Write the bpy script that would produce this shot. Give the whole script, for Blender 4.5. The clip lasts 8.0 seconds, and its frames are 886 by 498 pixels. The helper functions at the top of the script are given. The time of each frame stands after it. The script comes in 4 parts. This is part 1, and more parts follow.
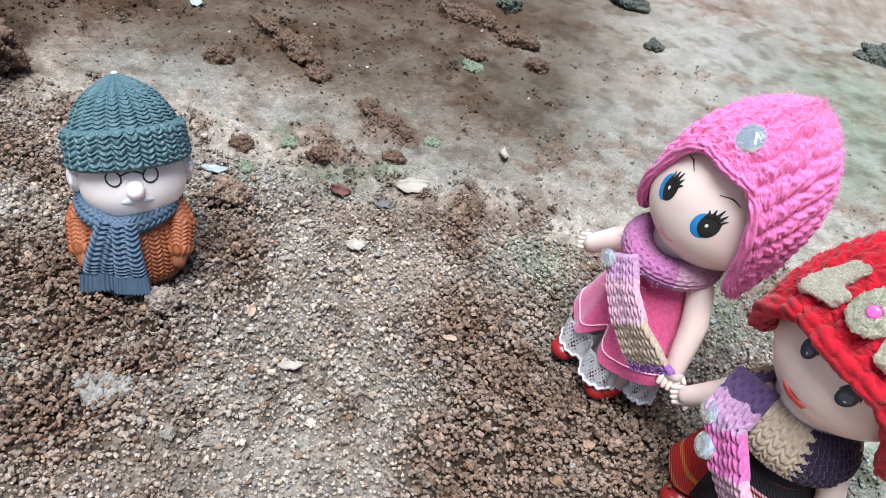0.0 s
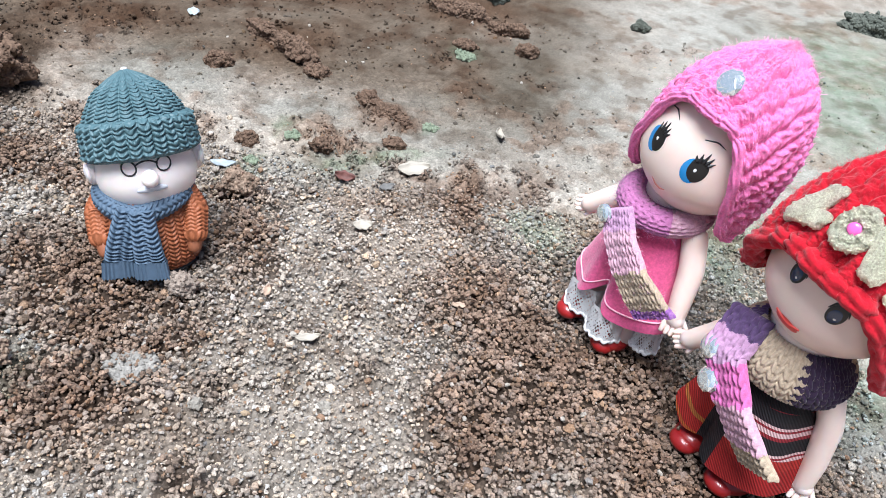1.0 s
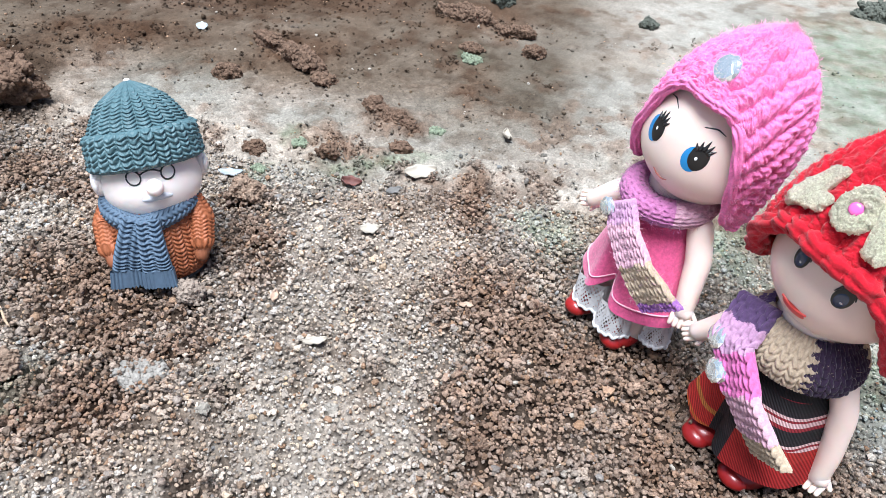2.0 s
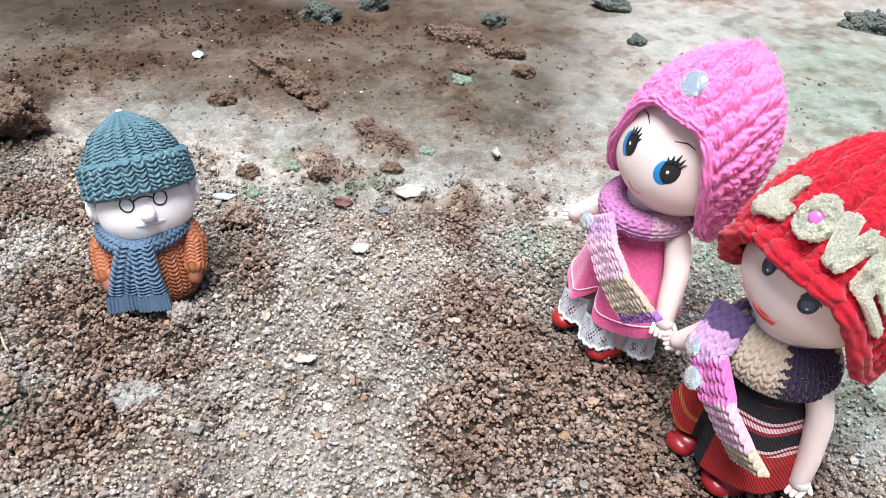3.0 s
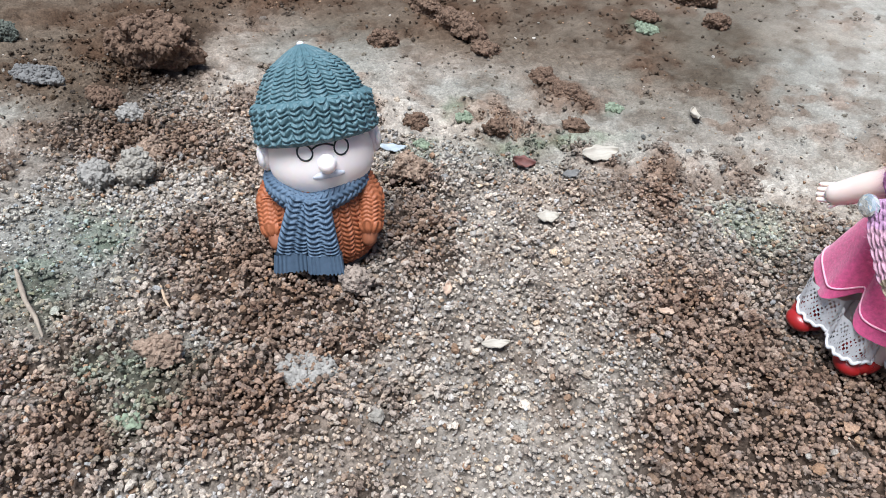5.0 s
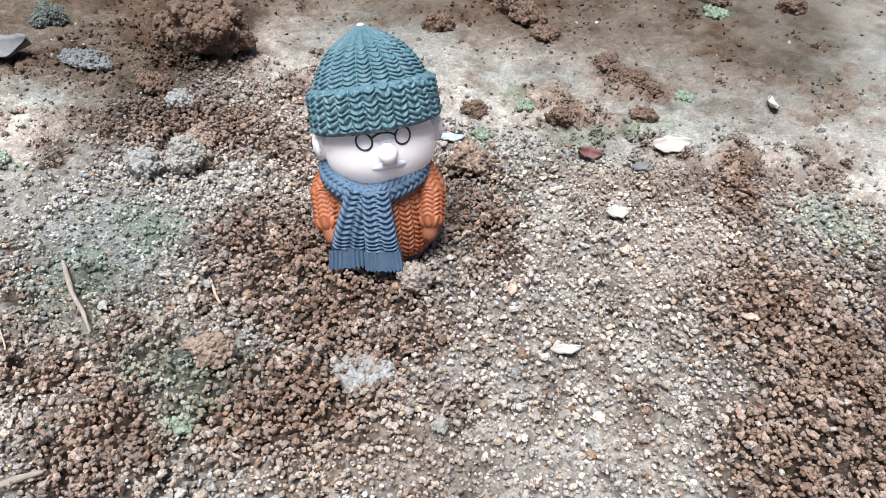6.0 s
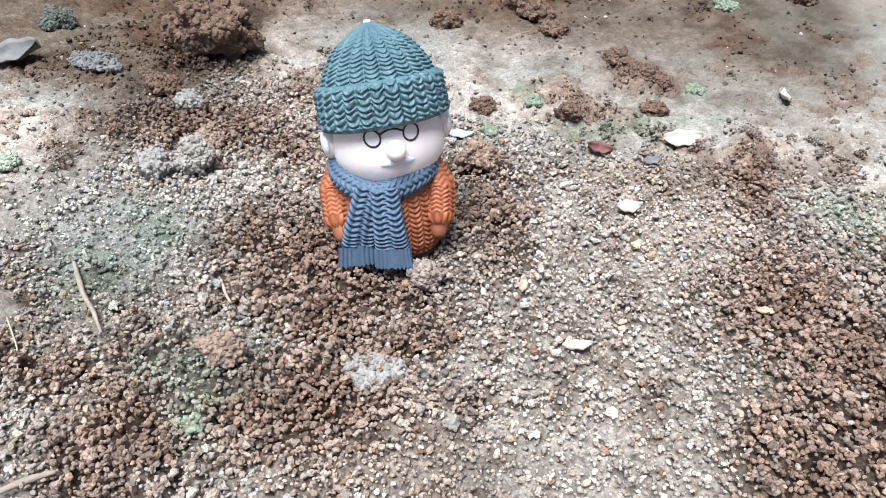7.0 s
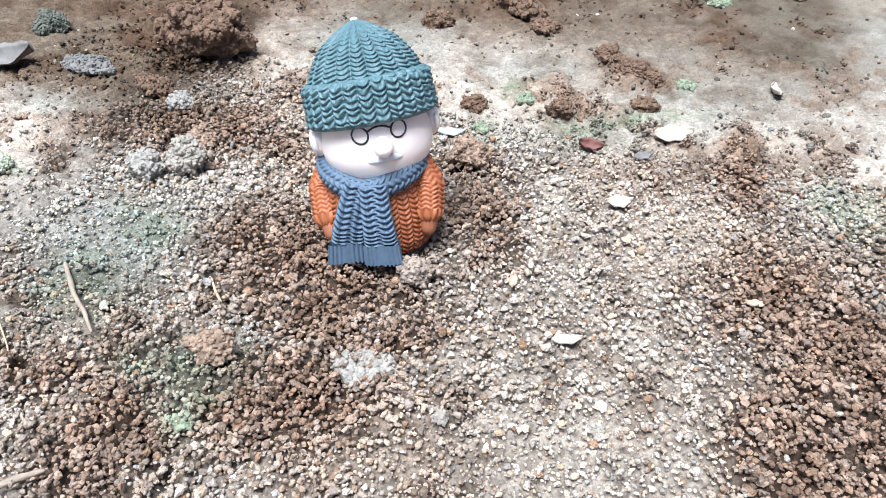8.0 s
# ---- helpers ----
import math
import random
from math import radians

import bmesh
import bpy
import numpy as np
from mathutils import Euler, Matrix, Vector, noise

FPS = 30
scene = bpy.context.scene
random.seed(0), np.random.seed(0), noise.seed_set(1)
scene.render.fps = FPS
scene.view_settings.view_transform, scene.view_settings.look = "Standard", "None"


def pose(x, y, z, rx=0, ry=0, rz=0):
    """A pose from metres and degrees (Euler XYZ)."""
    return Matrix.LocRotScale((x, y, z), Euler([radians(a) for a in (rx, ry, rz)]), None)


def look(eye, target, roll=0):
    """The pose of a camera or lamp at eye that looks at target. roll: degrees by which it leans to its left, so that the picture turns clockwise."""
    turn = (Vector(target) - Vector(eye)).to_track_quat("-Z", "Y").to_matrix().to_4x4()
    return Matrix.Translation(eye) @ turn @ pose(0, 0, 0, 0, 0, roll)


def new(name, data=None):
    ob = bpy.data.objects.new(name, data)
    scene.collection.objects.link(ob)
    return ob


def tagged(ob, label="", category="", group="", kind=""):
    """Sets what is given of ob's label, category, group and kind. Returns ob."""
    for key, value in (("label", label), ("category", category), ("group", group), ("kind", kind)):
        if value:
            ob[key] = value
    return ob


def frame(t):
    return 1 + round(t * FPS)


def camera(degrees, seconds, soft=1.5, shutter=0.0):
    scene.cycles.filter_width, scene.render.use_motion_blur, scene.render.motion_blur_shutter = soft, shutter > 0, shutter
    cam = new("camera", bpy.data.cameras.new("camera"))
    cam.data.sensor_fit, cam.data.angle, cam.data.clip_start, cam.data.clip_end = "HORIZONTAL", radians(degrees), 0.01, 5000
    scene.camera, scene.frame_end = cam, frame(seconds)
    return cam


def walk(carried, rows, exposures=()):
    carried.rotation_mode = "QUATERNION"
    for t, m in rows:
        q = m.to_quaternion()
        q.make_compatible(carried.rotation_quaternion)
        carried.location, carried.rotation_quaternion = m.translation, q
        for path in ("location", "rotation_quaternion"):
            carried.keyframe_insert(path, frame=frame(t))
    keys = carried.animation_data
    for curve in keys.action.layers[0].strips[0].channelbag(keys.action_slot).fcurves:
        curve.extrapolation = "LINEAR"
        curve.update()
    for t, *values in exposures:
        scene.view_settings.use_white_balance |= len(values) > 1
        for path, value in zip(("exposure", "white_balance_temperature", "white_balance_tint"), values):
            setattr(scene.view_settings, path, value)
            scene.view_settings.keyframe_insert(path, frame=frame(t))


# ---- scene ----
cam = camera(60.3, 8.0, soft=0.65)
PATH = [
    (0, (0.085, -0.131, 0.138), (-0.008, 1.409, -1.136), 13.1),
    (0.5, (0.085, -0.142, 0.137), (-0.014, 1.403, -1.129), 10.4),
    (1, (0.088, -0.143, 0.135), (-0.026, 1.411, -1.118), 9.0),
    (2.5, (0.096, -0.144, 0.133), (-0.109, 1.426, -1.089), 4.3),
    (3, (0.099, -0.146, 0.136), (-0.111, 1.438, -1.066), 3.7),
    (3.5, (0.098, -0.145, 0.134), (-0.123, 1.431, -1.076), 3.5),
    (4, (0.095, -0.14, 0.128), (-0.194, 1.406, -1.108), 1.8),
    (4.5, (0.086, -0.134, 0.123), (-0.268, 1.374, -1.142), 1.1),
    (5, (0.07, -0.128, 0.12), (-0.36, 1.33, -1.18), 2.1),
    (5.2, (0.067, -0.126, 0.116), (-0.376, 1.32, -1.193), 2.1),
    (6.3, (0.06, -0.121, 0.114), (-0.475, 1.282, -1.207), 0.1),
    (6.5, (0.059, -0.121, 0.114), (-0.482, 1.28, -1.206), 0.0),
    (7, (0.062, -0.121, 0.113), (-0.481, 1.278, -1.21), -0.9),
    (7.5, (0.063, -0.122, 0.113), (-0.481, 1.281, -1.205), -1.0),
    (8, (0.065, -0.121, 0.112), (-0.487, 1.28, -1.204), -1.7),
]
EXPOSURES = [(t, stops, 5750, 7) for t, stops in ((0, 0.93), (0.5, 1.09), (1, 1.15), (2.5, 1.32), (3.5, 1.3), (4, 1.35), (4.5, 1.06), (5, 1.0), (6.3, 1.3), (7, 1.35), (7.5, 1.36), (8, 1.55))]
walk(cam, [(t, look(eye, target, roll)) for t, eye, target, roll in PATH], EXPOSURES)

# ---- world, sun and sky: a bright overcast day, light from high above ----
world = bpy.data.worlds.new("world")
scene.world = world
world.use_nodes = True
wn = world.node_tree.nodes
sky = wn.new("ShaderNodeTexSky")
sky.sky_type, sky.sun_disc = "NISHITA", False
sky.sun_elevation, sky.sun_rotation = radians(76), radians(200)
sky.air_density, sky.dust_density = 1.0, 3.0
world.node_tree.links.new(sky.outputs[0], wn["Background"].inputs[0])
wn["Background"].inputs[1].default_value = 0.036
sun_data = bpy.data.lights.new("sun", "SUN")
sun_data.energy, sun_data.angle, sun_data.color = 3.5, radians(36), (1.0, 0.985, 0.965)
sun = new("sun", sun_data)
sun.matrix_world = look((-0.342 * math.cos(radians(76)), -0.94 * math.cos(radians(76)), math.sin(radians(76))), (0, 0, 0))


# ---- materials ----
def nodes_of(name, rough=0.8, metal=0.0, spec=0.5):
    m = bpy.data.materials.new(name)
    m.use_nodes = True
    nt = m.node_tree
    b = nt.nodes["Principled BSDF"]
    b.inputs["Roughness"].default_value = rough
    b.inputs["Metallic"].default_value = metal
    b.inputs["Specular IOR Level"].default_value = spec
    return m, nt, b


def add_noise(nt, scale, detail=4.0, rough=0.6, stretch=None):
    n = nt.nodes.new("ShaderNodeTexNoise")
    n.inputs["Scale"].default_value, n.inputs["Detail"].default_value, n.inputs["Roughness"].default_value = scale, detail, rough
    c = nt.nodes.new("ShaderNodeTexCoord")
    src = c.outputs["Object"]
    if stretch:
        mp = nt.nodes.new("ShaderNodeMapping")
        mp.inputs["Scale"].default_value = stretch
        nt.links.new(src, mp.inputs["Vector"])
        src = mp.outputs["Vector"]
    nt.links.new(src, n.inputs["Vector"])
    return n


def ramp(nt, src, stops):
    r = nt.nodes.new("ShaderNodeValToRGB")
    while len(r.color_ramp.elements) < len(stops):
        r.color_ramp.elements.new(0.5)
    for e, (p, c) in zip(r.color_ramp.elements, stops):
        e.position, e.color = p, (*c, 1)
    nt.links.new(src, r.inputs[0])
    return r


def add_bump(nt, b, src, strength, distance):
    n = nt.nodes.new("ShaderNodeBump")
    n.inputs["Strength"].default_value, n.inputs["Distance"].default_value = strength, distance
    nt.links.new(src, n.inputs["Height"])
    nt.links.new(n.outputs[0], b.inputs["Normal"])


def multiply(nt, a, b_):
    mx = nt.nodes.new("ShaderNodeMix")
    mx.data_type, mx.blend_type = "RGBA", "MULTIPLY"
    mx.inputs[0].default_value = 1.0
    nt.links.new(a, mx.inputs[6])
    nt.links.new(b_, mx.inputs[7])
    return mx.outputs[2]


def soil_material(name, grain, bump):
    """Soil coloured by the tone that its surface carries, with fine grain and darker specks."""
    m, nt, b = nodes_of(name, 0.95, spec=0.08)
    at = nt.nodes.new("ShaderNodeAttribute")
    at.attribute_name = "tone"
    fine = add_noise(nt, grain, 6, 0.75)
    wide = add_noise(nt, 90, 4, 0.6)
    r1 = ramp(nt, fine.outputs[0], [(0.3, (0.62, 0.6, 0.58)), (0.5, (0.96, 0.96, 0.96)), (0.7, (1.3, 1.29, 1.27))])
    r2 = ramp(nt, wide.outputs[0], [(0.3, (0.82, 0.8, 0.78)), (0.7, (1.14, 1.13, 1.12))])
    grit = nt.nodes.new("ShaderNodeMix")
    grit.data_type = "RGBA"
    grit.inputs[6].default_value = (0.96, 0.96, 0.96, 1)
    nt.links.new(at.outputs["Alpha"], grit.inputs[0])
    nt.links.new(r1.outputs[0], grit.inputs[7])
    cells = nt.nodes.new("ShaderNodeTexVoronoi")
    cells.inputs["Scale"].default_value = grain * 1.1
    where = nt.nodes.new("ShaderNodeTexCoord")
    nt.links.new(where.outputs["Object"], cells.inputs["Vector"])
    grey = nt.nodes.new("ShaderNodeSeparateColor")
    nt.links.new(cells.outputs["Color"], grey.inputs[0])
    each = ramp(nt, grey.outputs[0], [(0.0, (0.82, 0.81, 0.8)), (0.5, (1.0, 1.0, 1.0)), (1.0, (1.22, 1.21, 1.2))])
    col = multiply(nt, multiply(nt, at.outputs["Color"], grit.outputs[2]), r2.outputs[0])
    packed = nt.nodes.new("ShaderNodeMix")
    packed.data_type = "RGBA"
    packed.inputs[6].default_value = (1.0, 1.0, 1.0, 1)
    nt.links.new(at.outputs["Alpha"], packed.inputs[0])
    nt.links.new(each.outputs[0], packed.inputs[7])
    col = multiply(nt, col, packed.outputs[2])
    nt.links.new(col, b.inputs["Base Color"])
    high = nt.nodes.new("ShaderNodeMath")
    high.operation = "MULTIPLY_ADD"
    high.inputs[1].default_value = -0.7
    nt.links.new(cells.outputs["Distance"], high.inputs[0])
    nt.links.new(fine.outputs[0], high.inputs[2])
    add_bump(nt, b, high.outputs[0], 1.0, bump)
    return m


def plain(name, c, rough=0.6, vary=0.12, scale=600, bump=0.3, dist=0.0001, metal=0.0, spec=0.5, sheen=0.0, sub=0.0, stretch=None, coat=0.0):
    m, nt, b = nodes_of(name, rough, metal, spec)
    n = add_noise(nt, scale, 5, 0.65, stretch)
    lo, hi = [max(0, x * (1 - vary)) for x in c], [min(1, x * (1 + vary)) for x in c]
    nt.links.new(ramp(nt, n.outputs[0], [(0.32, lo), (0.68, hi)]).outputs[0], b.inputs["Base Color"])
    add_bump(nt, b, n.outputs[0], bump, dist)
    b.inputs["Sheen Weight"].default_value = sheen
    b.inputs["Sheen Roughness"].default_value = 0.5
    b.inputs["Coat Weight"].default_value = coat
    if sub:
        b.inputs["Subsurface Weight"].default_value = sub
        b.inputs["Subsurface Radius"].default_value = (1.0, 0.5, 0.3)
        b.inputs["Subsurface Scale"].default_value = 0.002
    return m


def yarn(name, c):
    return plain(name, c, 0.95, 0.2, 1500, 0.6, 0.0003, spec=0.1, sheen=0.22)


def ribbon_stripes(name, stops, scale, axis):
    """Woven ribbon: crosswise stripes with a diagonal twill thread."""
    m, nt, b = nodes_of(name, 0.75, spec=0.3)
    c = nt.nodes.new("ShaderNodeTexCoord")
    w = nt.nodes.new("ShaderNodeTexWave")
    w.bands_direction, w.wave_profile = axis, "SAW"
    w.inputs["Scale"].default_value = scale
    w.inputs["Distortion"].default_value = 0.3
    nt.links.new(c.outputs["Object"], w.inputs["Vector"])
    t = nt.nodes.new("ShaderNodeTexWave")
    t.bands_direction = "DIAGONAL"
    t.inputs["Scale"].default_value = 700
    nt.links.new(c.outputs["Object"], t.inputs["Vector"])
    r = ramp(nt, w.outputs[0], stops)
    r.color_ramp.interpolation = "CONSTANT"
    shade = ramp(nt, t.outputs[0], [(0.2, (0.65, 0.62, 0.6)), (0.7, (1.1, 1.1, 1.1))])
    nt.links.new(multiply(nt, r.outputs[0], shade.outputs[0]), b.inputs["Base Color"])
    add_bump(nt, b, t.outputs[0], 0.6, 0.0002)
    return m


SOIL = soil_material("ground_soil", 1500, 0.0003)
CRUMB = soil_material("soil_crumb", 2600, 0.0004)
CLOD = plain("clod_soil", (0.14, 0.09, 0.062), 0.95, 0.5, 700, 0.9, 0.0006, spec=0.2)
STONE_GREY = plain("grey_mortar", (0.28, 0.258, 0.23), 0.9, 0.3, 900, 0.8, 0.0004, spec=0.3)
STONE_PALE = plain("pale_crumbly_stone", (0.29, 0.26, 0.22), 0.9, 0.3, 700, 0.9, 0.0005, spec=0.3)
STONE_DARK = plain("dark_mossy_stone", (0.1, 0.105, 0.085), 0.9, 0.4, 500, 0.8, 0.0005, spec=0.3)
CLOD_DRY = plain("dry_clod_soil", (0.26, 0.185, 0.135), 0.95, 0.5, 700, 0.9, 0.0006, spec=0.2)
PEBBLE = plain("brown_pebble", (0.27, 0.215, 0.175), 0.9, 0.4, 700, 0.8, 0.0005, spec=0.3)
LEAF_PALE = plain("dry_cream_leaf", (0.38, 0.335, 0.275), 0.6, 0.12, 300, 0.4, 0.0002, stretch=(1, 4, 1))
LEAF_RED = plain("dry_red_leaf", (0.13, 0.05, 0.04), 0.7, 0.3, 500, 0.5, 0.0002)
LEAF_GREY = plain("dry_grey_leaf", (0.14, 0.131, 0.122), 0.7, 0.25, 300, 0.5, 0.0003)
HUSK = plain("seed_husk", (0.42, 0.3, 0.22), 0.6, 0.2, 600, 0.4, 0.0001)
WOOD = plain("weathered_twig", (0.27, 0.215, 0.165), 0.8, 0.25, 500, 0.6, 0.0003, stretch=(1, 1, 5))
ROOT = plain("root_fibre", (0.42, 0.3, 0.2), 0.8, 0.2, 800)
FLAKE = plain("blue_grey_flake", (0.34, 0.37, 0.39), 0.4, 0.2, 300)
GREENISH = plain("pale_green_stone", (0.34, 0.36, 0.27), 0.9, 0.3, 900, 0.8, 0.0004, spec=0.3)
MOSS = plain("moss", (0.19, 0.22, 0.15), 0.95, 0.4, 900, 0.8, 0.0003)

# resin figurine
HAT_GREEN = plain("resin_green", (0.08, 0.142, 0.16), 0.5, 0.14, 500, 0.3, 0.0001, spec=0.4)
SCARF_BLUE = plain("resin_blue", (0.088, 0.129, 0.185), 0.6, 0.12, 500, 0.3, 0.0001, spec=0.35)
COAT_RUST = plain("resin_rust", (0.333, 0.106, 0.0437), 0.55, 0.14, 500, 0.3, 0.0001, spec=0.35)
GLOVE = plain("resin_hand", (0.27, 0.095, 0.045), 0.5, 0.1, 500)
SKIN_RESIN = plain("resin_skin", (0.9, 0.8, 0.76), 0.45, 0.03, 120, 0.05, 0.0001, sub=0.15)
MOUSTACHE = plain("resin_grey", (0.62, 0.63, 0.68), 0.5, 0.08, 500)
BLACK = plain("black_paint", (0.012, 0.011, 0.011), 0.4, 0.1, 400, 0.1)
BASE_DARK = plain("dark_base", (0.03, 0.032, 0.036), 0.6, 0.2, 400)
# vinyl dolls
SKIN = plain("vinyl_skin", (0.84, 0.665, 0.59), 0.28, 0.04, 90, 0.05, 0.0001, sub=0.25, spec=0.4)
SKIN_PALE = plain("vinyl_arm", (0.8, 0.63, 0.56), 0.42, 0.04, 90, 0.05, 0.0001, sub=0.25, spec=0.4)
PINK = yarn("pink_yarn", (0.8, 0.2, 0.45))
PINK_FUZZ = yarn("pale_pink_fibre", (0.85, 0.36, 0.57))
RED_FUZZ = yarn("red_fibre", (0.52, 0.02, 0.04))
PINK_FELT = plain("pink_felt", (0.713, 0.109, 0.265), 0.95, 0.18, 1300, 0.6, 0.0002, spec=0.1, sheen=0.4)
PINK_THREAD = plain("pale_pink_thread", (0.85, 0.45, 0.55), 0.9, 0.1)
RED = yarn("red_yarn", (0.44, 0.008, 0.02))
LILAC = yarn("lilac_yarn", (0.438, 0.25, 0.388))
MAUVE = yarn("mauve_yarn", (0.432, 0.156, 0.324))
MAGENTA = yarn("magenta_yarn", (0.528, 0.132, 0.33))
PURPLE = yarn("purple_yarn", (0.1, 0.058, 0.135))
VIOLET = yarn("violet_yarn", (0.32, 0.13, 0.42))
CREAM = yarn("cream_yarn", (0.45, 0.35, 0.25))
PLUM = yarn("plum_yarn", (0.036, 0.021, 0.045))
BLUSH = yarn("blush_yarn", (0.562, 0.331, 0.406))
LACE = plain("white_lace", (0.744, 0.72, 0.708), 0.85, 0.06, 900, 0.5, 0.0001)
SHOE = plain("red_shoe_plastic", (0.32, 0.014, 0.014), 0.3, 0.1, 200, 0.1, coat=0.3)
BLUE_EYE = plain("blue_eye_paint", (0.02, 0.24, 0.58), 0.3, 0.06, 300, 0.05, coat=0.5)
NAVY_EYE = plain("navy_eye_paint", (0.012, 0.03, 0.09), 0.25, 0.1, 300, 0.05, coat=0.5)
WHITE = plain("white_paint", (0.85, 0.85, 0.85), 0.4, 0.02, 300, 0.05)
LIP = plain("lip_paint", (0.6, 0.06, 0.05), 0.4, 0.08, 300, 0.05)
LIP_LINE = plain("mouth_line_paint", (0.5, 0.16, 0.12), 0.4, 0.08, 300, 0.05)
GEM = plain("gem_foil", (0.86, 0.92, 0.93), 0.06, 0.05, 900, 0.02, metal=0.75, coat=1.0)
PINK_GEM = plain("pink_gem", (0.75, 0.12, 0.4), 0.1, 0.05, 900, 0.02, coat=1.0)
GLITTER = plain("gold_glitter", (0.9, 0.8, 0.58), 0.28, 0.4, 3000, 1.0, 0.0008, metal=0.7)
PLAID_RED = ribbon_stripes("red_orange_ribbon", [(0.0, (0.42, 0.024, 0.02)), (0.55, (0.46, 0.1, 0.025)), (0.62, (0.42, 0.024, 0.02)), (0.9, (0.5, 0.17, 0.04))], 26, "Z")
RED_TWILL = ribbon_stripes("red_ribbon", [(0.0, (0.3, 0.014, 0.014)), (0.8, (0.34, 0.022, 0.018))], 20, "Z")
BLACK_TWILL = ribbon_stripes("black_ribbon", [(0.0, (0.014, 0.012, 0.014)), (0.8, (0.03, 0.02, 0.022))], 20, "Z")
PLAID_DARK = ribbon_stripes("black_white_ribbon", [(0.0, (0.016, 0.014, 0.016)), (0.32, (0.24, 0.02, 0.03)), (0.45, (0.62, 0.42, 0.42)), (0.62, (0.24, 0.02, 0.03)), (0.7, (0.6, 0.4, 0.4)), (0.8, (0.02, 0.015, 0.018))], 52, "Z")


# ---- shape tools ----
def lattice(seed):
    return np.random.RandomState(seed).rand(256, 256)


TABLES = [lattice(s) for s in range(6)]


def vnoise(x, y, f, seed=0):
    """Smooth value noise from 0 to 1."""
    c, s = math.cos(0.6 + 0.7 * seed), math.sin(0.6 + 0.7 * seed)
    x, y = (np.asarray(x) * c - np.asarray(y) * s) * f + 31.7 * seed, (np.asarray(x) * s + np.asarray(y) * c) * f + 17.3 * seed
    i, j = np.floor(x).astype(int), np.floor(y).astype(int)
    a, b = x - i, y - j
    a, b = a * a * (3 - 2 * a), b * b * (3 - 2 * b)
    T = TABLES[seed % 6]
    g = lambda p, q: T[p & 255, q & 255]
    return (g(i, j) * (1 - a) + g(i + 1, j) * a) * (1 - b) + (g(i, j + 1) * (1 - a) + g(i + 1, j + 1) * a) * b


def knit(u, v, down=False, tilt=17.0, tall=0.8, long=0.6, wide=0.2):
    """Height from 0 to 1 of stocking stitch, two leaning loops to a stitch; u counts columns, v counts rows."""
    s = u - np.floor(u)
    x, t = np.abs(s - 0.5) - 0.25, v - np.floor(v)
    c, k = math.cos(radians(tilt)), math.sin(radians(tilt)) * (-1 if down else 1)
    best = 0.0
    for row in (-1, 0, 1):
        y = (t - 0.5 - row) * tall
        a, b = x * k + y * c, x * c - y * k
        best = np.maximum(best, 1 - (a / long) ** 2 - (b / wide) ** 2)
    return np.sqrt(np.clip(best, 0, 1))


def short_knit(u, v, down=False):
    """Flatter, tighter stitches, as moulded or of thick yarn."""
    return knit(u, v + 0.5 * (np.floor(u) % 2), down, 36.0, 0.6, 0.42, 0.16)


def smooth(name, V, F, mats, slots):
    me = bpy.data.meshes.new(name)
    me.from_pydata(V.tolist(), [], F.tolist())
    for m in mats:
        me.materials.append(m)
    me.polygons.foreach_set("material_index", np.asarray(slots, dtype=np.int32))
    me.polygons.foreach_set("use_smooth", np.ones(len(F), dtype=bool))
    me.update()
    return me


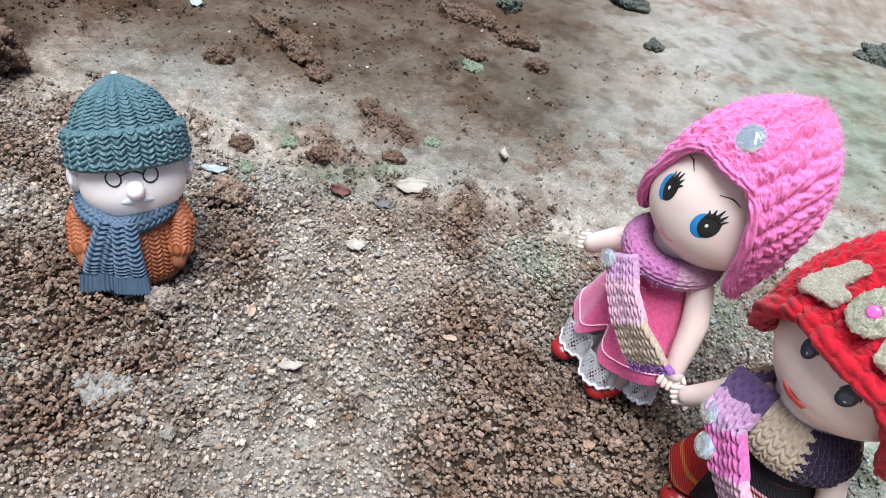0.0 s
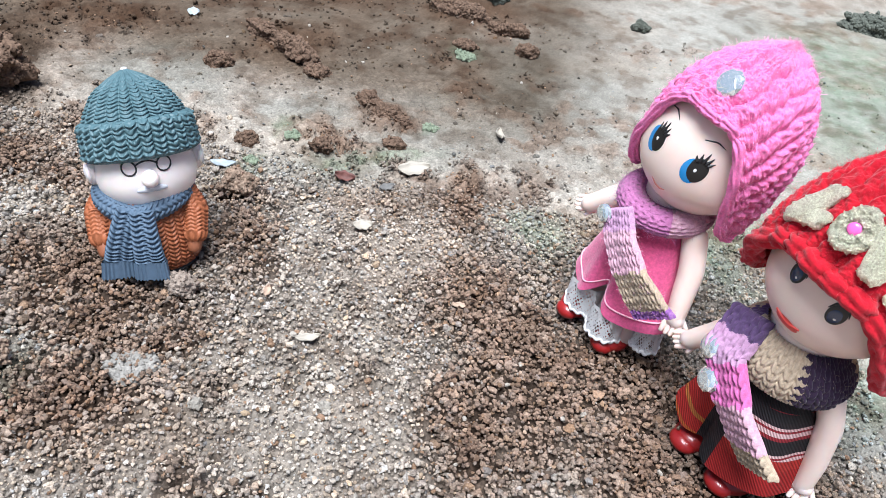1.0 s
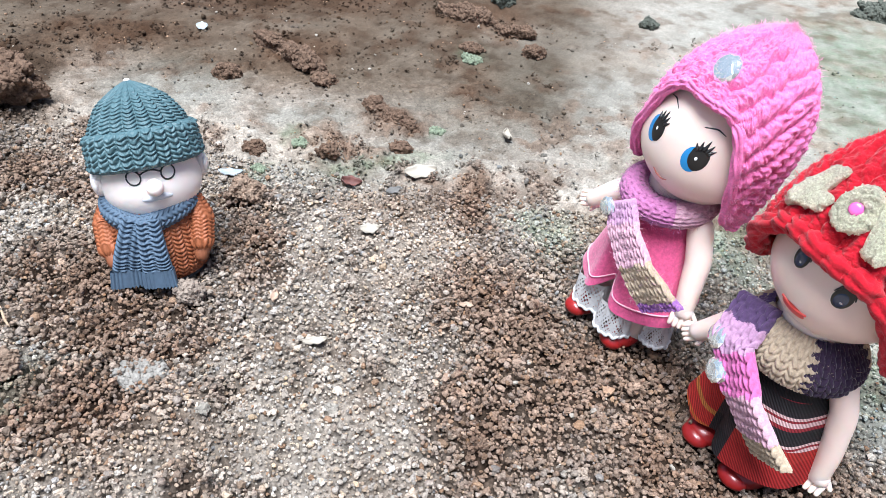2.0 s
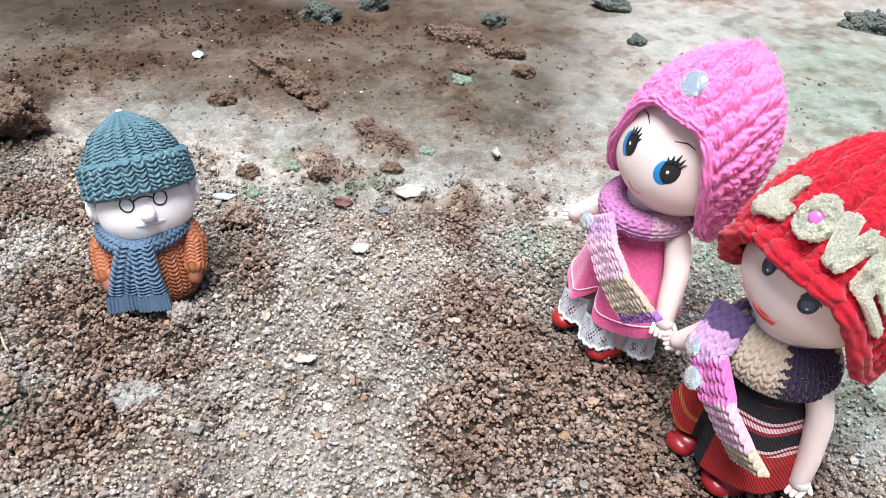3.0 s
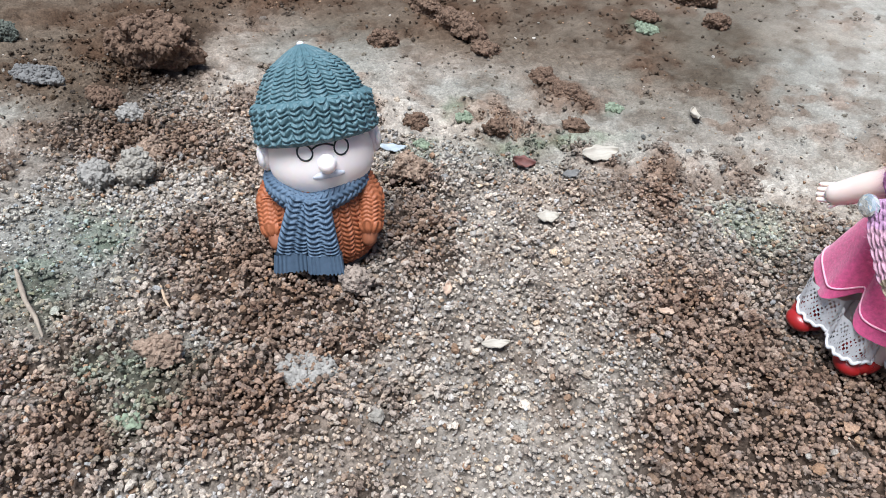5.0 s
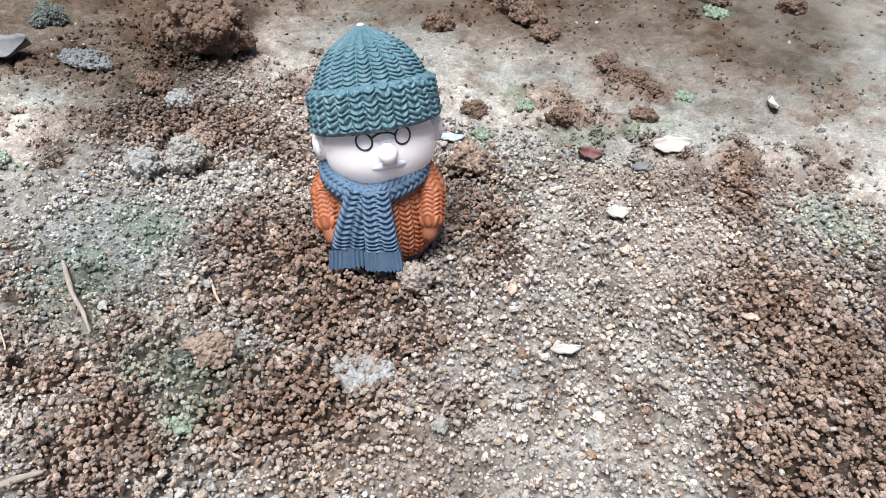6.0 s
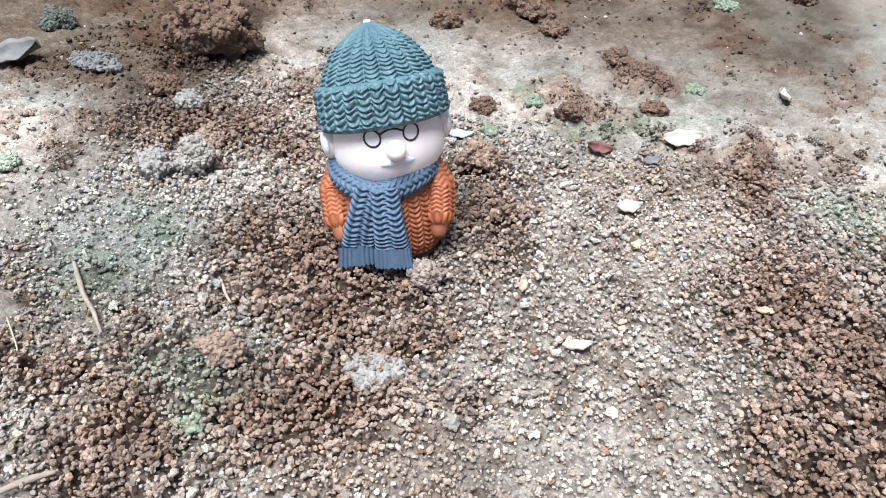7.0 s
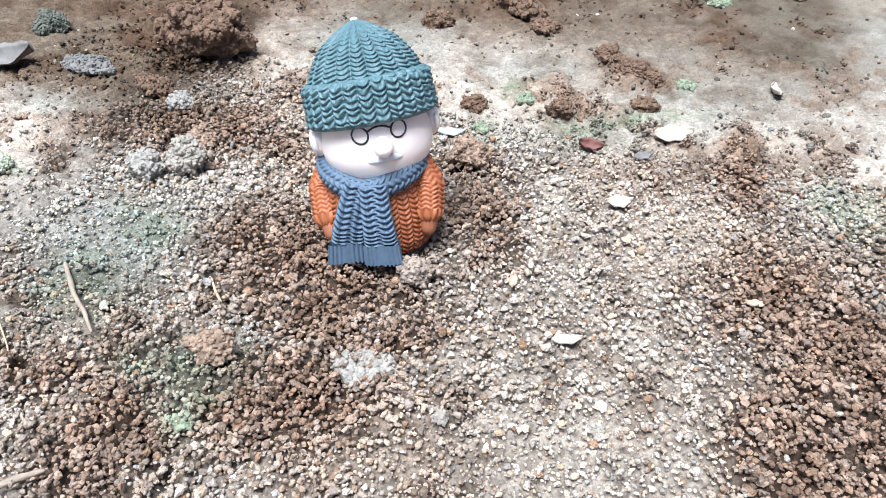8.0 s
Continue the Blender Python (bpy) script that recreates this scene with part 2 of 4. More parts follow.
class Sculpt:
    """Gathers the surfaces of one moulded or sewn figure into one mesh, in millimetres, facing -y."""

    def __init__(self):
        self.V, self.F, self.S, self.mats, self.count = [], [], [], [], 0
        self.turn = Matrix()

    def slot(self, m):
        if m not in self.mats:
            self.mats.append(m)
        return self.mats.index(m)

    def put(self, V, F, S):
        M = np.array(self.turn)
        self.V.append(V @ M[:3, :3].T + M[:3, 3])
        self.F.append(F + self.count)
        self.S.append(S)
        self.count += len(V)

    def sheet(self, fn, nu, nv, mat, wrap=True):
        """A surface fn(u, v); mat is a material, or a function of u and v that gives a slot, -1 for a hole."""
        us = np.arange(nu) / nu if wrap else np.linspace(0, 1, nu)
        vs = np.linspace(0, 1, nv)
        U, W = np.meshgrid(us, vs, indexing="ij")
        X, Y, Z = fn(U, W)
        V = np.stack([X + 0 * U, Y + 0 * U, Z + 0 * U], -1).reshape(-1, 3)
        i = np.arange(nu if wrap else nu - 1)[:, None]
        j = np.arange(nv - 1)[None, :]
        k = (i + 1) % nu
        F = np.stack([i * nv + j, k * nv + j, k * nv + j + 1, i * nv + j + 1], -1).reshape(-1, 4)
        if callable(mat):
            S = np.asarray(mat((i + 0.5) / nu + 0 * j, (j + 0.5) / (nv - 1) + 0 * i)).reshape(-1)
            F, S = F[S >= 0], S[S >= 0]
        else:
            S = np.full(len(F), self.slot(mat))
        self.put(V, F, S)

    def ball(self, c, r, mat, n=20, rot=None):
        R = np.array(Euler([radians(a) for a in rot]).to_matrix()) if rot else np.eye(3)

        def fn(u, v):
            a, b = 2 * np.pi * u, np.pi * v
            P = np.stack([r[0] * np.sin(b) * np.cos(a), r[1] * np.sin(b) * np.sin(a), -r[2] * np.cos(b)], -1) @ R.T
            return P[..., 0] + c[0], P[..., 1] + c[1], P[..., 2] + c[2]
        self.sheet(fn, n, max(6, n // 2 + 1), mat)

    def tube(self, pts, rad, mat, n=14, per=6, bumps=None):
        """A round limb through pts with radii rad, closed by domes at its ends."""
        P, rad = np.array(pts, float), np.array(rad, float)
        t = np.linspace(0, len(P) - 1, per * (len(P) - 1) + 1)
        C = np.stack([np.interp(t, range(len(P)), P[:, k]) for k in range(3)], -1)
        for _ in range(per // 3):
            C[1:-1] = (C[:-2] + 2 * C[1:-1] + C[2:]) / 4
        R = np.interp(t, range(len(P)), rad)
        d = np.gradient(C, axis=0)
        d /= np.linalg.norm(d, axis=1)[:, None]
        a0, a1 = C[0] - d[0] * R[0] * np.array([[1.0], [0.8], [0.45]]), C[-1] + d[-1] * R[-1] * np.array([[0.45], [0.8], [1.0]])
        C = np.vstack([a0, C, a1])
        R = np.hstack([[0.02 * R[0], 0.6 * R[0], 0.89 * R[0]], R, [0.89 * R[-1], 0.6 * R[-1], 0.02 * R[-1]]])
        d = np.vstack([d[:1], d[:1], d[:1], d, d[-1:], d[-1:], d[-1:]])
        ref = np.array([0.13, 0.31, 0.94]) if abs(d[:, 2]).mean() < 0.8 else np.array([0.2, 0.97, 0.1])
        A = np.cross(d, ref)
        A /= np.linalg.norm(A, axis=1)[:, None]
        Bv = np.cross(d, A)
        m = len(C)

        def fn(u, v):
            k = np.rint(v * (m - 1)).astype(int)
            r = R[k] + (bumps(u, v) if bumps else 0)
            c, s = np.cos(2 * np.pi * u), np.sin(2 * np.pi * u)
            Q = C[k] + A[k] * (r * c)[..., None] + Bv[k] * (r * s)[..., None]
            return Q[..., 0], Q[..., 1], Q[..., 2]
        self.sheet(fn, n, m, mat)

    def strap(self, pts, across, width, thick, cols, rows, mat, amp=0.5, bands=None, tight=False, hair=None):
        """A knitted band along pts; across is its sideways direction, bands give (start, material) along it."""
        P = np.array(pts, float)
        W = np.array(across, float)
        n = int(rows * 10)
        t = np.linspace(0, len(P) - 1, n)
        C = np.stack([np.interp(t, range(len(P)), P[:, k]) for k in range(3)], -1)
        A = np.stack([np.interp(t, range(len(P)), W[:, k]) for k in range(3)], -1)
        for _ in range(14):
            C[1:-1] = (C[:-2] + 2 * C[1:-1] + C[2:]) / 4
            A[1:-1] = (A[:-2] + 2 * A[1:-1] + A[2:]) / 4
        wid = np.interp(t, range(len(P)), width) if not np.isscalar(width) else np.full(n, width)
        d = np.gradient(C, axis=0)
        d /= np.linalg.norm(d, axis=1)[:, None]
        A -= d * (A * d).sum(1)[:, None]
        A /= np.linalg.norm(A, axis=1)[:, None]
        N = np.cross(A, d)
        flip = -1.0 if (N * np.array([0, -1.0, 0.35])).sum() < 0 else 1.0
        N *= flip
        nu = int(cols * 28)

        def fn(u, v):
            k = np.rint(v * (n - 1)).astype(int)
            a = 2 * np.pi * u
            ca, sa = np.cos(a), np.sin(a)
            x = np.sign(ca) * np.abs(ca) ** 0.75
            h = np.sign(sa) * np.abs(sa) ** 0.5 * thick / 2
            bump = amp * (short_knit if tight else knit)((x + 1) / 2 * cols, v * rows, True) * np.clip(sa * 4 + 1.2, 0, 1)
            end = np.sqrt(np.clip(1 - np.clip(np.abs(2 * v - 1) * rows - rows + 0.6, 0, 0.6) / 0.62, 0.03, 1))
            Q = C[k] + A[k] * (x * wid[k] / 2)[..., None] + N[k] * ((h + bump) * end)[..., None]
            return Q[..., 0], Q[..., 1], Q[..., 2]
        if bands:
            ids = np.array([self.slot(m) for _, m in bands])
            starts = np.array([s for s, _ in bands])
            self.sheet(fn, nu, n, lambda u, v: ids[np.searchsorted(starts, v + 0.012 * np.sin(u * 40), side="right").clip(1) - 1])
        else:
            self.sheet(fn, nu, n, mat)
        if hair:
            self.fuzz(fn, 1800, 1.2, hair, rows + cols, 0.03, 0.97)

    def fuzz(self, fn, count, length, mat, seed, lo=0.0, hi=1.0):
        """Loose fibres that stand off the surface fn(u, v)."""
        rs = np.random.RandomState(seed)
        u, v = rs.rand(count), lo + (hi - lo) * rs.rand(count)
        e = 0.004
        p = np.stack(fn(u, v), -1)
        n = np.cross(np.stack(fn(u + e, v), -1) - p, np.stack(fn(u, np.minimum(v + e, 1.0)), -1) - p)
        n /= np.linalg.norm(n, axis=1)[:, None] + 1e-9
        c = p.mean(0)
        n *= np.sign(((p - c) * n).sum(1))[:, None]
        side = rs.randn(count, 3)
        side /= np.linalg.norm(side, axis=1)[:, None]
        L = (length * (0.4 + rs.rand(count) ** 2 * 1.3))[:, None]
        q1 = p + n * L * 0.22 + side * L * 0.45
        q2 = p + n * L * 0.16 + side * L * 1.1
        w = np.cross(side, n)
        w = w / (np.linalg.norm(w, axis=1)[:, None] + 1e-9) * 0.02
        V = np.stack([p - w, p + w, q1 - w, q1 + w, q2 - w * 0.3, q2 + w * 0.3], 1).reshape(-1, 3)
        b = (np.arange(count) * 6)[:, None]
        F = np.concatenate([b + np.array([[0, 1, 3, 2]]), b + np.array([[2, 3, 5, 4]])])
        self.put(V, F, np.full(len(F), self.slot(mat)))

    def gem(self, c, r, normal, mat):
        """A round faceted stone set on the cloth."""
        N = Vector(normal).normalized()
        q = N.to_track_quat("Z", "Y").to_matrix()
        R = np.array(q)
        prof = [(0.96, -0.3), (1.0, 0.05), (0.8, 0.26), (0.5, 0.34), (0.001, 0.35)]

        def fn(u, v):
            k = np.rint(v * 4).astype(int)
            pr, ph = np.array([p[0] for p in prof])[k], np.array([p[1] for p in prof])[k]
            a = 2 * np.pi * (u + 0.5 / 10 * (k % 2))
            Q = np.stack([r * pr * np.cos(a), r * pr * np.sin(a), r * ph], -1) @ R.T
            return Q[..., 0] + c[0], Q[..., 1] + c[1], Q[..., 2] + c[2]
        self.sheet(fn, 10, 5, mat)

    def make(self, name, M, flat=()):
        V, F, S = np.vstack(self.V), np.vstack(self.F), np.concatenate(self.S)
        me = smooth(name, V * 0.001, F, self.mats, S)
        sharp = np.isin(S, [self.slot(m) for m in flat])
        me.polygons.foreach_set("use_smooth", ~sharp)
        ob = new(name, me)
        ob.matrix_world = M
        return ob


class Head:
    """A doll's head, on whose front paint can be laid. c, r in millimetres; cheek widens it below the eyes."""

    def __init__(self, s, c, r, mat, cheek=0.0, cheek_z=-4.0):
        self.s, self.c, self.r, self.cheek, self.cz = s, c, r, cheek, cheek_z

        def fn(u, v):
            a, z = 2 * np.pi * u, -r[2] * np.cos(np.pi * v)
            k = np.sin(np.pi * v)
            g = self.wide(z)
            return c[0] + g * k * np.cos(a), c[1] + r[1] * (g / r[0]) ** 0.5 * k * np.sin(a), c[2] + z
        s.sheet(fn, 120, 80, mat)

    def wide(self, z):
        return self.r[0] * (1 + self.cheek * np.exp(-((z - self.cz) / 5.0) ** 2))

    def front(self, x, z, lift=0.0):
        g = self.wide(z)
        k = np.sqrt(np.clip(1 - (x / g) ** 2 - (z / self.r[2]) ** 2, 0.0, 1))
        return self.c[0] + x, self.c[1] - self.r[1] * (g / self.r[0]) ** 0.5 * k - lift, self.c[2] + z

    def spot(self, x, z, w, h, mat, rot=0.0, lift=0.12):
        a0 = radians(rot)

        def fn(u, v):
            a = 2 * np.pi * u
            p, q = w * v * np.cos(a), h * v * np.sin(a)
            return self.front(x + p * np.cos(a0) - q * np.sin(a0), z + p * np.sin(a0) + q * np.cos(a0), lift * (1 - 0.7 * v ** 3))
        self.s.sheet(fn, 24, 7, mat)

    def stroke(self, pts, rad, mat, lift=0.05, n=8):
        self.s.tube([self.front(np.float64(x), np.float64(z), lift) for x, z in pts], rad, mat, n, 5)


def stand(base, top, face):
    """Pose of a figure whose foot is at base, whose crown points to top and which faces `face` degrees from -y."""
    up = (Vector(top) - Vector(base)).normalized()
    f = Vector((math.sin(radians(face)), -math.cos(radians(face)), 0))
    y = -(f - up * f.dot(up)).normalized()
    x = y.cross(up)
    return Matrix.Translation(base) @ Matrix((x, y, up)).transposed().to_4x4()


# ---- ground: one sheet, loose brown crumbs, a pale sandy strip, hard greenish silt ----
def blobs(x, y, rows):
    """The strongest of soft patches (x, y, radius x, radius y, turn), in millimetres, with ragged edges."""
    wx = x + 9 * (vnoise(x, y, 0.09, 1) - 0.5) + 4 * (vnoise(x, y, 0.3, 2) - 0.5)
    wy = y + 9 * (vnoise(x, y, 0.09, 3) - 0.5) + 4 * (vnoise(x, y, 0.3, 4) - 0.5)
    wx = wx + 13 * (vnoise(x, y, 0.045, 5) - 0.5)
    wy = wy + 13 * (vnoise(x, y, 0.045, 2) - 0.5)
    out = np.zeros_like(x)
    for cx, cy, rx, ry, turn in rows:
        c, s = math.cos(radians(turn)), math.sin(radians(turn))
        p, q = ((wx - cx) * c + (wy - cy) * s) / rx, (-(wx - cx) * s + (wy - cy) * c) / ry
        out = np.maximum(out, 1 / (1 + np.exp(np.clip(5 * (np.sqrt(p * p + q * q) - 1), -30, 30))))
    return out


LOOSE_NEAR = [(-8, -13, 25, 17, 12), (23, 12, 19, 9, 109), (8, -28, 28, 8, 19), (3, -51, 20, 10, 18), (-18, -70, 17, 8, 15), (-44, -59, 9, 5, 11),
              (-67, 25, 27, 10, 17), (-52, 22, 23, 9, 17), (-77, 11, 13, 8, 7), (90, 4, 21, 15, 63), (100, -30, 26, 18, 75), (78, 49, 12, 9, 62),
              (10, 31, 8, 7, 33), (96, -5, 24, 21, 50), (101, -30, 19, 11, 17), (80, 54, 16, 9, 95), (124, -19, 24, 18, 48), (145, -40, 24, 20, 0), (-96, 66, 20, 15, 149)]
LOOSE_FAR = [(-7, 130, 19, 13, 2), (45, 93, 13, 8, 17), (62, 200, 30, 17, 24), (-80, 126, 36, 15, 13), (70, 120, 8, 5, 24), (33, 70, 11, 4, 15), (-29, 190, 68, 23, 18), (-120, 90, 40, 14, 20)]
SANDY = [(52, -39, 32, 16, 21), (49, 5, 22, 19, 58), (61, -28, 26, 19, 9), (54, 20, 23, 19, 107), (36, 29, 19, 11, 22), (40, -70, 34, 16, 10)]
HARD = [(-57, -28, 27, 19, 169), (-22, -50, 14, 11, 157), (-115, 24, 16, 9, 6), (60, 91, 27, 20, 21), (107, 136, 47, 35, 75), (188, 0, 26, 12, 73), (51, 62, 35, 12, 21),
        (16, 78, 20, 14, 25), (-36, 88, 26, 21, 165), (150, 90, 40, 50, 0), (230, 190, 120, 130, 0)]
GREEN = [(-10, -60, 9, 5, 129), (-50, -18, 9, 7, 154), (-20, -54, 9, 5, 5), (-52, -39, 12, 8, 0), (60, 90, 5, 3, 66), (10, 47, 4, 3, 29), (44, 64, 19, 5, 22),
         (102, 39, 11, 6, 79), (162, 57, 22, 12, 75), (63, 156, 8, 7, 51), (18, 66, 5, 4, 7), (230, 198, 70, 34, 71), (-100, -10, 5, 3, 0), (185, 5, 18, 8, 70)]
DARK = [(-100, 194, 120, 33, 17), (-92, 80, 28, 9, 126)]


def zones(x, y):
    loose = np.maximum(blobs(x, y, LOOSE_NEAR), 0.9 * blobs(x, y, LOOSE_FAR))
    mottle = 0.6 * vnoise(x, y, 0.07, 2) + 0.4 * vnoise(x, y, 0.21, 4)
    loose = np.maximum(loose, 0.7 / (1 + np.exp(np.clip(-22 * (mottle - 0.66), -30, 30))))
    loose = loose * np.clip(0.6 + 0.8 * vnoise(x, y, 0.16, 5), 0, 1)
    sand = blobs(x, y, SANDY) * (1 - 0.75 * loose)
    return loose, sand, blobs(x, y, HARD) * (1 - loose), blobs(x, y, GREEN), blobs(x, y, DARK)


def tone_of(x, y):
    """Base colour of the soil at x, y (millimetres)."""
    loose, sand, hard, green, dark = zones(x, y)
    c = np.ones(x.shape + (3,)) * np.array([0.51, 0.452, 0.39])
    for w, col in ((np.clip(loose * 1.15, 0, 1), (0.335, 0.235, 0.175)), (sand * 0.85, (0.61, 0.53, 0.45)), (hard * 0.8, (0.45, 0.452, 0.41)),
                   (green * 0.5 * (0.4 + vnoise(x, y, 0.4, 5)), (0.2, 0.29, 0.19)), (dark * 0.75, (0.12, 0.088, 0.066))):
        c = c * (1 - w[..., None]) + np.array(col) * w[..., None]
    rust = 0.35 * np.clip(vnoise(x, y, 0.05, 3) * 2 - 1, 0, 1)[..., None]
    c = c * (1 - rust * np.array([0.05, 0.22, 0.34]))
    patch = np.clip((vnoise(x, y, 0.13, 0) * 0.6 + vnoise(x, y, 0.33, 3) * 0.4 - 0.52) * 4, 0, 1)[..., None]
    c = c * (1 - patch * np.array([0.32, 0.37, 0.4]))
    # colour gets darker with distance, most on the left side
    tone_drop = np.clip((y - 38) / 75, 0, 1) * np.clip((190 - x) / 100, 0.45, 1) * (0.75 + 0.5 * vnoise(x, y, 0.03, 1))
    tone_drop = np.maximum(tone_drop, np.clip((-x - 45) / 45, 0, 1) * np.clip((y - 5) / 30, 0, 1))
    c = c * (1 - np.clip(tone_drop, 0, 1)[..., None] * np.array([0.74, 0.77, 0.8]))
    away = np.clip((np.hypot(x - 30, y) - 330) / 250, 0, 1)[..., None]
    return c * (1 - away) + np.array([0.3, 0.26, 0.215]) * away


def pebbles(x, y, cell, seed):
    """Closely packed rounded crumbs, one to a cell: their height in cells, and a number from 0 to 1 that tells them apart."""
    A, B, C, D = (TABLES[(seed + k) % 6] for k in range(4))
    gx, gy = np.floor(x / cell).astype(int), np.floor(y / cell).astype(int)
    high, who = np.full(np.shape(x), -0.5), np.zeros(np.shape(x))
    for dx in (-1, 0, 1):
        for dy in (-1, 0, 1):
            i, j = gx + dx, gy + dy
            p, q = (i * 3 + seed * 41) & 255, (j * 5 + seed * 17) & 255
            a, b, c, d = A[p, q], B[p, q], C[p, q], D[p, q]
            r = 0.42 + 0.34 * c
            u, v = x / cell - (i + 0.1 + 0.8 * a), y / cell - (j + 0.1 + 0.8 * b)
            k = (d - 0.5) * 5
            t = ((u + k * 0.18 * v) ** 2 + (v * (0.8 + 0.4 * c)) ** 2) / (r * r)
            h = r * 0.85 * np.sqrt(np.clip(1 - t, 0, 1)) + 0.35 * (d - 0.5)
            h = np.where(t < 1, h, -0.5)
            who = np.where(h > high, a, who)
            high = np.maximum(high, h)
    return high, who


def relief(x, y):
    """Height of the soil and the shade of its crumbs at x, y, in millimetres."""
    x, y = np.asarray(x, float), np.asarray(y, float)
    loose, sand, hard, green, dark = zones(x, y)
    wx = x + 1.3 * (vnoise(x, y, 0.55, 1) - 0.5) + 0.5 * (vnoise(x, y, 1.7, 2) - 0.5)
    wy = y + 1.3 * (vnoise(x, y, 0.55, 3) - 0.5) + 0.5 * (vnoise(x, y, 1.7, 4) - 0.5)
    big, b1 = pebbles(wx, wy, 5.2, 0)
    mid, b2 = pebbles(wx, wy, 2.3, 1)
    low, b3 = pebbles(wx, wy, 1.25, 2)
    tiny, b4 = pebbles(x, y, 0.8, 3)
    h = 1.4 * (vnoise(x, y, 0.035, 0) - 0.5) + 0.9 * (vnoise(x, y, 0.12, 1) - 0.5)
    clumps = np.clip((vnoise(x, y, 0.075, 4) - 0.35) * 3, 0.1, 1)
    rough = loose * (3.4 * big * clumps + 1.9 * mid + 0.9 * low + 0.5 * tiny)
    crack = np.abs(vnoise(wx, wy, 0.11, 5) - 0.5)
    rough = rough - loose * 4.5 * np.exp(-(crack / 0.035) ** 2) * np.clip(3 * vnoise(x, y, 0.06, 0) - 0.8, 0, 1)
    plain_ = (1 - loose) * (1 - 0.5 * hard) * (0.6 * mid * (1 - 0.4 * sand) + 0.95 * low + 0.75 * tiny)
    near = np.clip(1.35 - y / 170, 0.45, 1)
    h = h + (rough + plain_) * near
    pit = np.exp(-(((x - 6) / 13) ** 2 + ((y + 5) / 12) ** 2) ** 2)
    feet = np.exp(-(((x - 122) / 16) ** 2 + ((y - 2) / 14) ** 2) ** 2) + np.exp(-(((x - 146) / 16) ** 2 + ((y + 30) / 12) ** 2) ** 2)
    h = h * (1 - 0.75 * np.clip(pit + feet, 0, 1)) - 0.6 * pit
    flat = np.exp(-((x / 250) ** 2 + (y / 250) ** 2) ** 2)
    shade = (0.8 + 0.4 * b2) * (0.82 + 0.36 * b3) * (0.88 + 0.24 * b4) * (1 + loose * (0.3 * b1 - 0.15))
    return h * np.clip(flat + 0.5, 0, 1), 1 + (shade - 1) * np.clip(1.2 - y / 200, 0.3, 1) * np.clip(1 - 0.4 * hard, 0, 1)


def height_of(x, y):
    return relief(x, y)[0]


def build_ground():
    mx, my = np.arange(-100, 182, 0.95), np.arange(-95, 75, 0.95)
    grow = np.cumsum(1.0 * 1.35 ** np.arange(30))
    ys = np.concatenate([my[0] - grow[::-1], my, np.arange(my[-1] + 0.8, 130, 0.8), np.arange(131, 300, 1.6), 302 + grow * 2.2])
    xs = np.concatenate([mx[0] - grow[::-1], np.arange(-180, -100, 1.6), mx, np.arange(mx[-1] + 1.6, 300, 1.6), 302 + grow * 2.2])
    xs = np.unique(np.concatenate([xs[xs < -182], xs[xs >= -180]]))
    X, Y = np.meshgrid(xs, ys, indexing="ij")
    H, shade = relief(X, Y)
    # beneath the dry crumbs the sheet lies lower, gap shade painted into its tone
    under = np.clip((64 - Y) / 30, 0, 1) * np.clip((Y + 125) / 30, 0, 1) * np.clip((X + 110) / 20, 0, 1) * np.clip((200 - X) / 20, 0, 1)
    V = np.stack([X, Y, H - under * (0.75 + 1.25 * zones(X, Y)[0])], -1).reshape(-1, 3) * 0.001
    nv = len(ys)
    i, j = np.arange(len(xs) - 1)[:, None], np.arange(nv - 1)[None, :]
    F = np.stack([i * nv + j, (i + 1) * nv + j, (i + 1) * nv + j + 1, i * nv + j + 1], -1).reshape(-1, 4)
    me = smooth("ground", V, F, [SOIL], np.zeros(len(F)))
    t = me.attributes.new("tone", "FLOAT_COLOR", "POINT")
    # painted gap shade: tone falls by 0.5 to 0.8 in the near field
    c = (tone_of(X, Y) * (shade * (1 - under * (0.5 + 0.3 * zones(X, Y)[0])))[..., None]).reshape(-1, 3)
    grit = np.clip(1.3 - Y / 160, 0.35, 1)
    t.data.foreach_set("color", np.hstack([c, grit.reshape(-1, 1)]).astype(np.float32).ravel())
    return tagged(new("ground", me), "bare earth, brown crumbs, pale sand and green film", "ground", kind="structure")


build_ground()

GOLD = (1 + 5 ** 0.5) / 2
ICO_V = np.array([(-1, GOLD, 0), (1, GOLD, 0), (-1, -GOLD, 0), (1, -GOLD, 0), (0, -1, GOLD), (0, 1, GOLD), (0, -1, -GOLD), (0, 1, -GOLD), (GOLD, 0, -1), (GOLD, 0, 1), (-GOLD, 0, -1), (-GOLD, 0, 1)]) / 1.9
ICO_F = np.array([(0, 11, 5), (0, 5, 1), (0, 1, 7), (0, 7, 10), (0, 10, 11), (1, 5, 9), (5, 11, 4), (11, 10, 2), (10, 7, 6), (7, 1, 8), (3, 9, 4), (3, 4, 2), (3, 2, 6), (3, 6, 8), (3, 8, 9), (4, 9, 5), (2, 4, 11), (6, 2, 10), (8, 6, 7), (9, 8, 1)])
CUBE_V = np.array([(x, y, z) for x in (-1, 1) for y in (-1, 1) for z in (-1, 1)]) * 0.62
CUBE_F = np.array([(0, 1, 3, 2), (4, 6, 7, 5), (0, 4, 5, 1), (2, 3, 7, 6), (0, 2, 6, 4), (1, 5, 7, 3)])


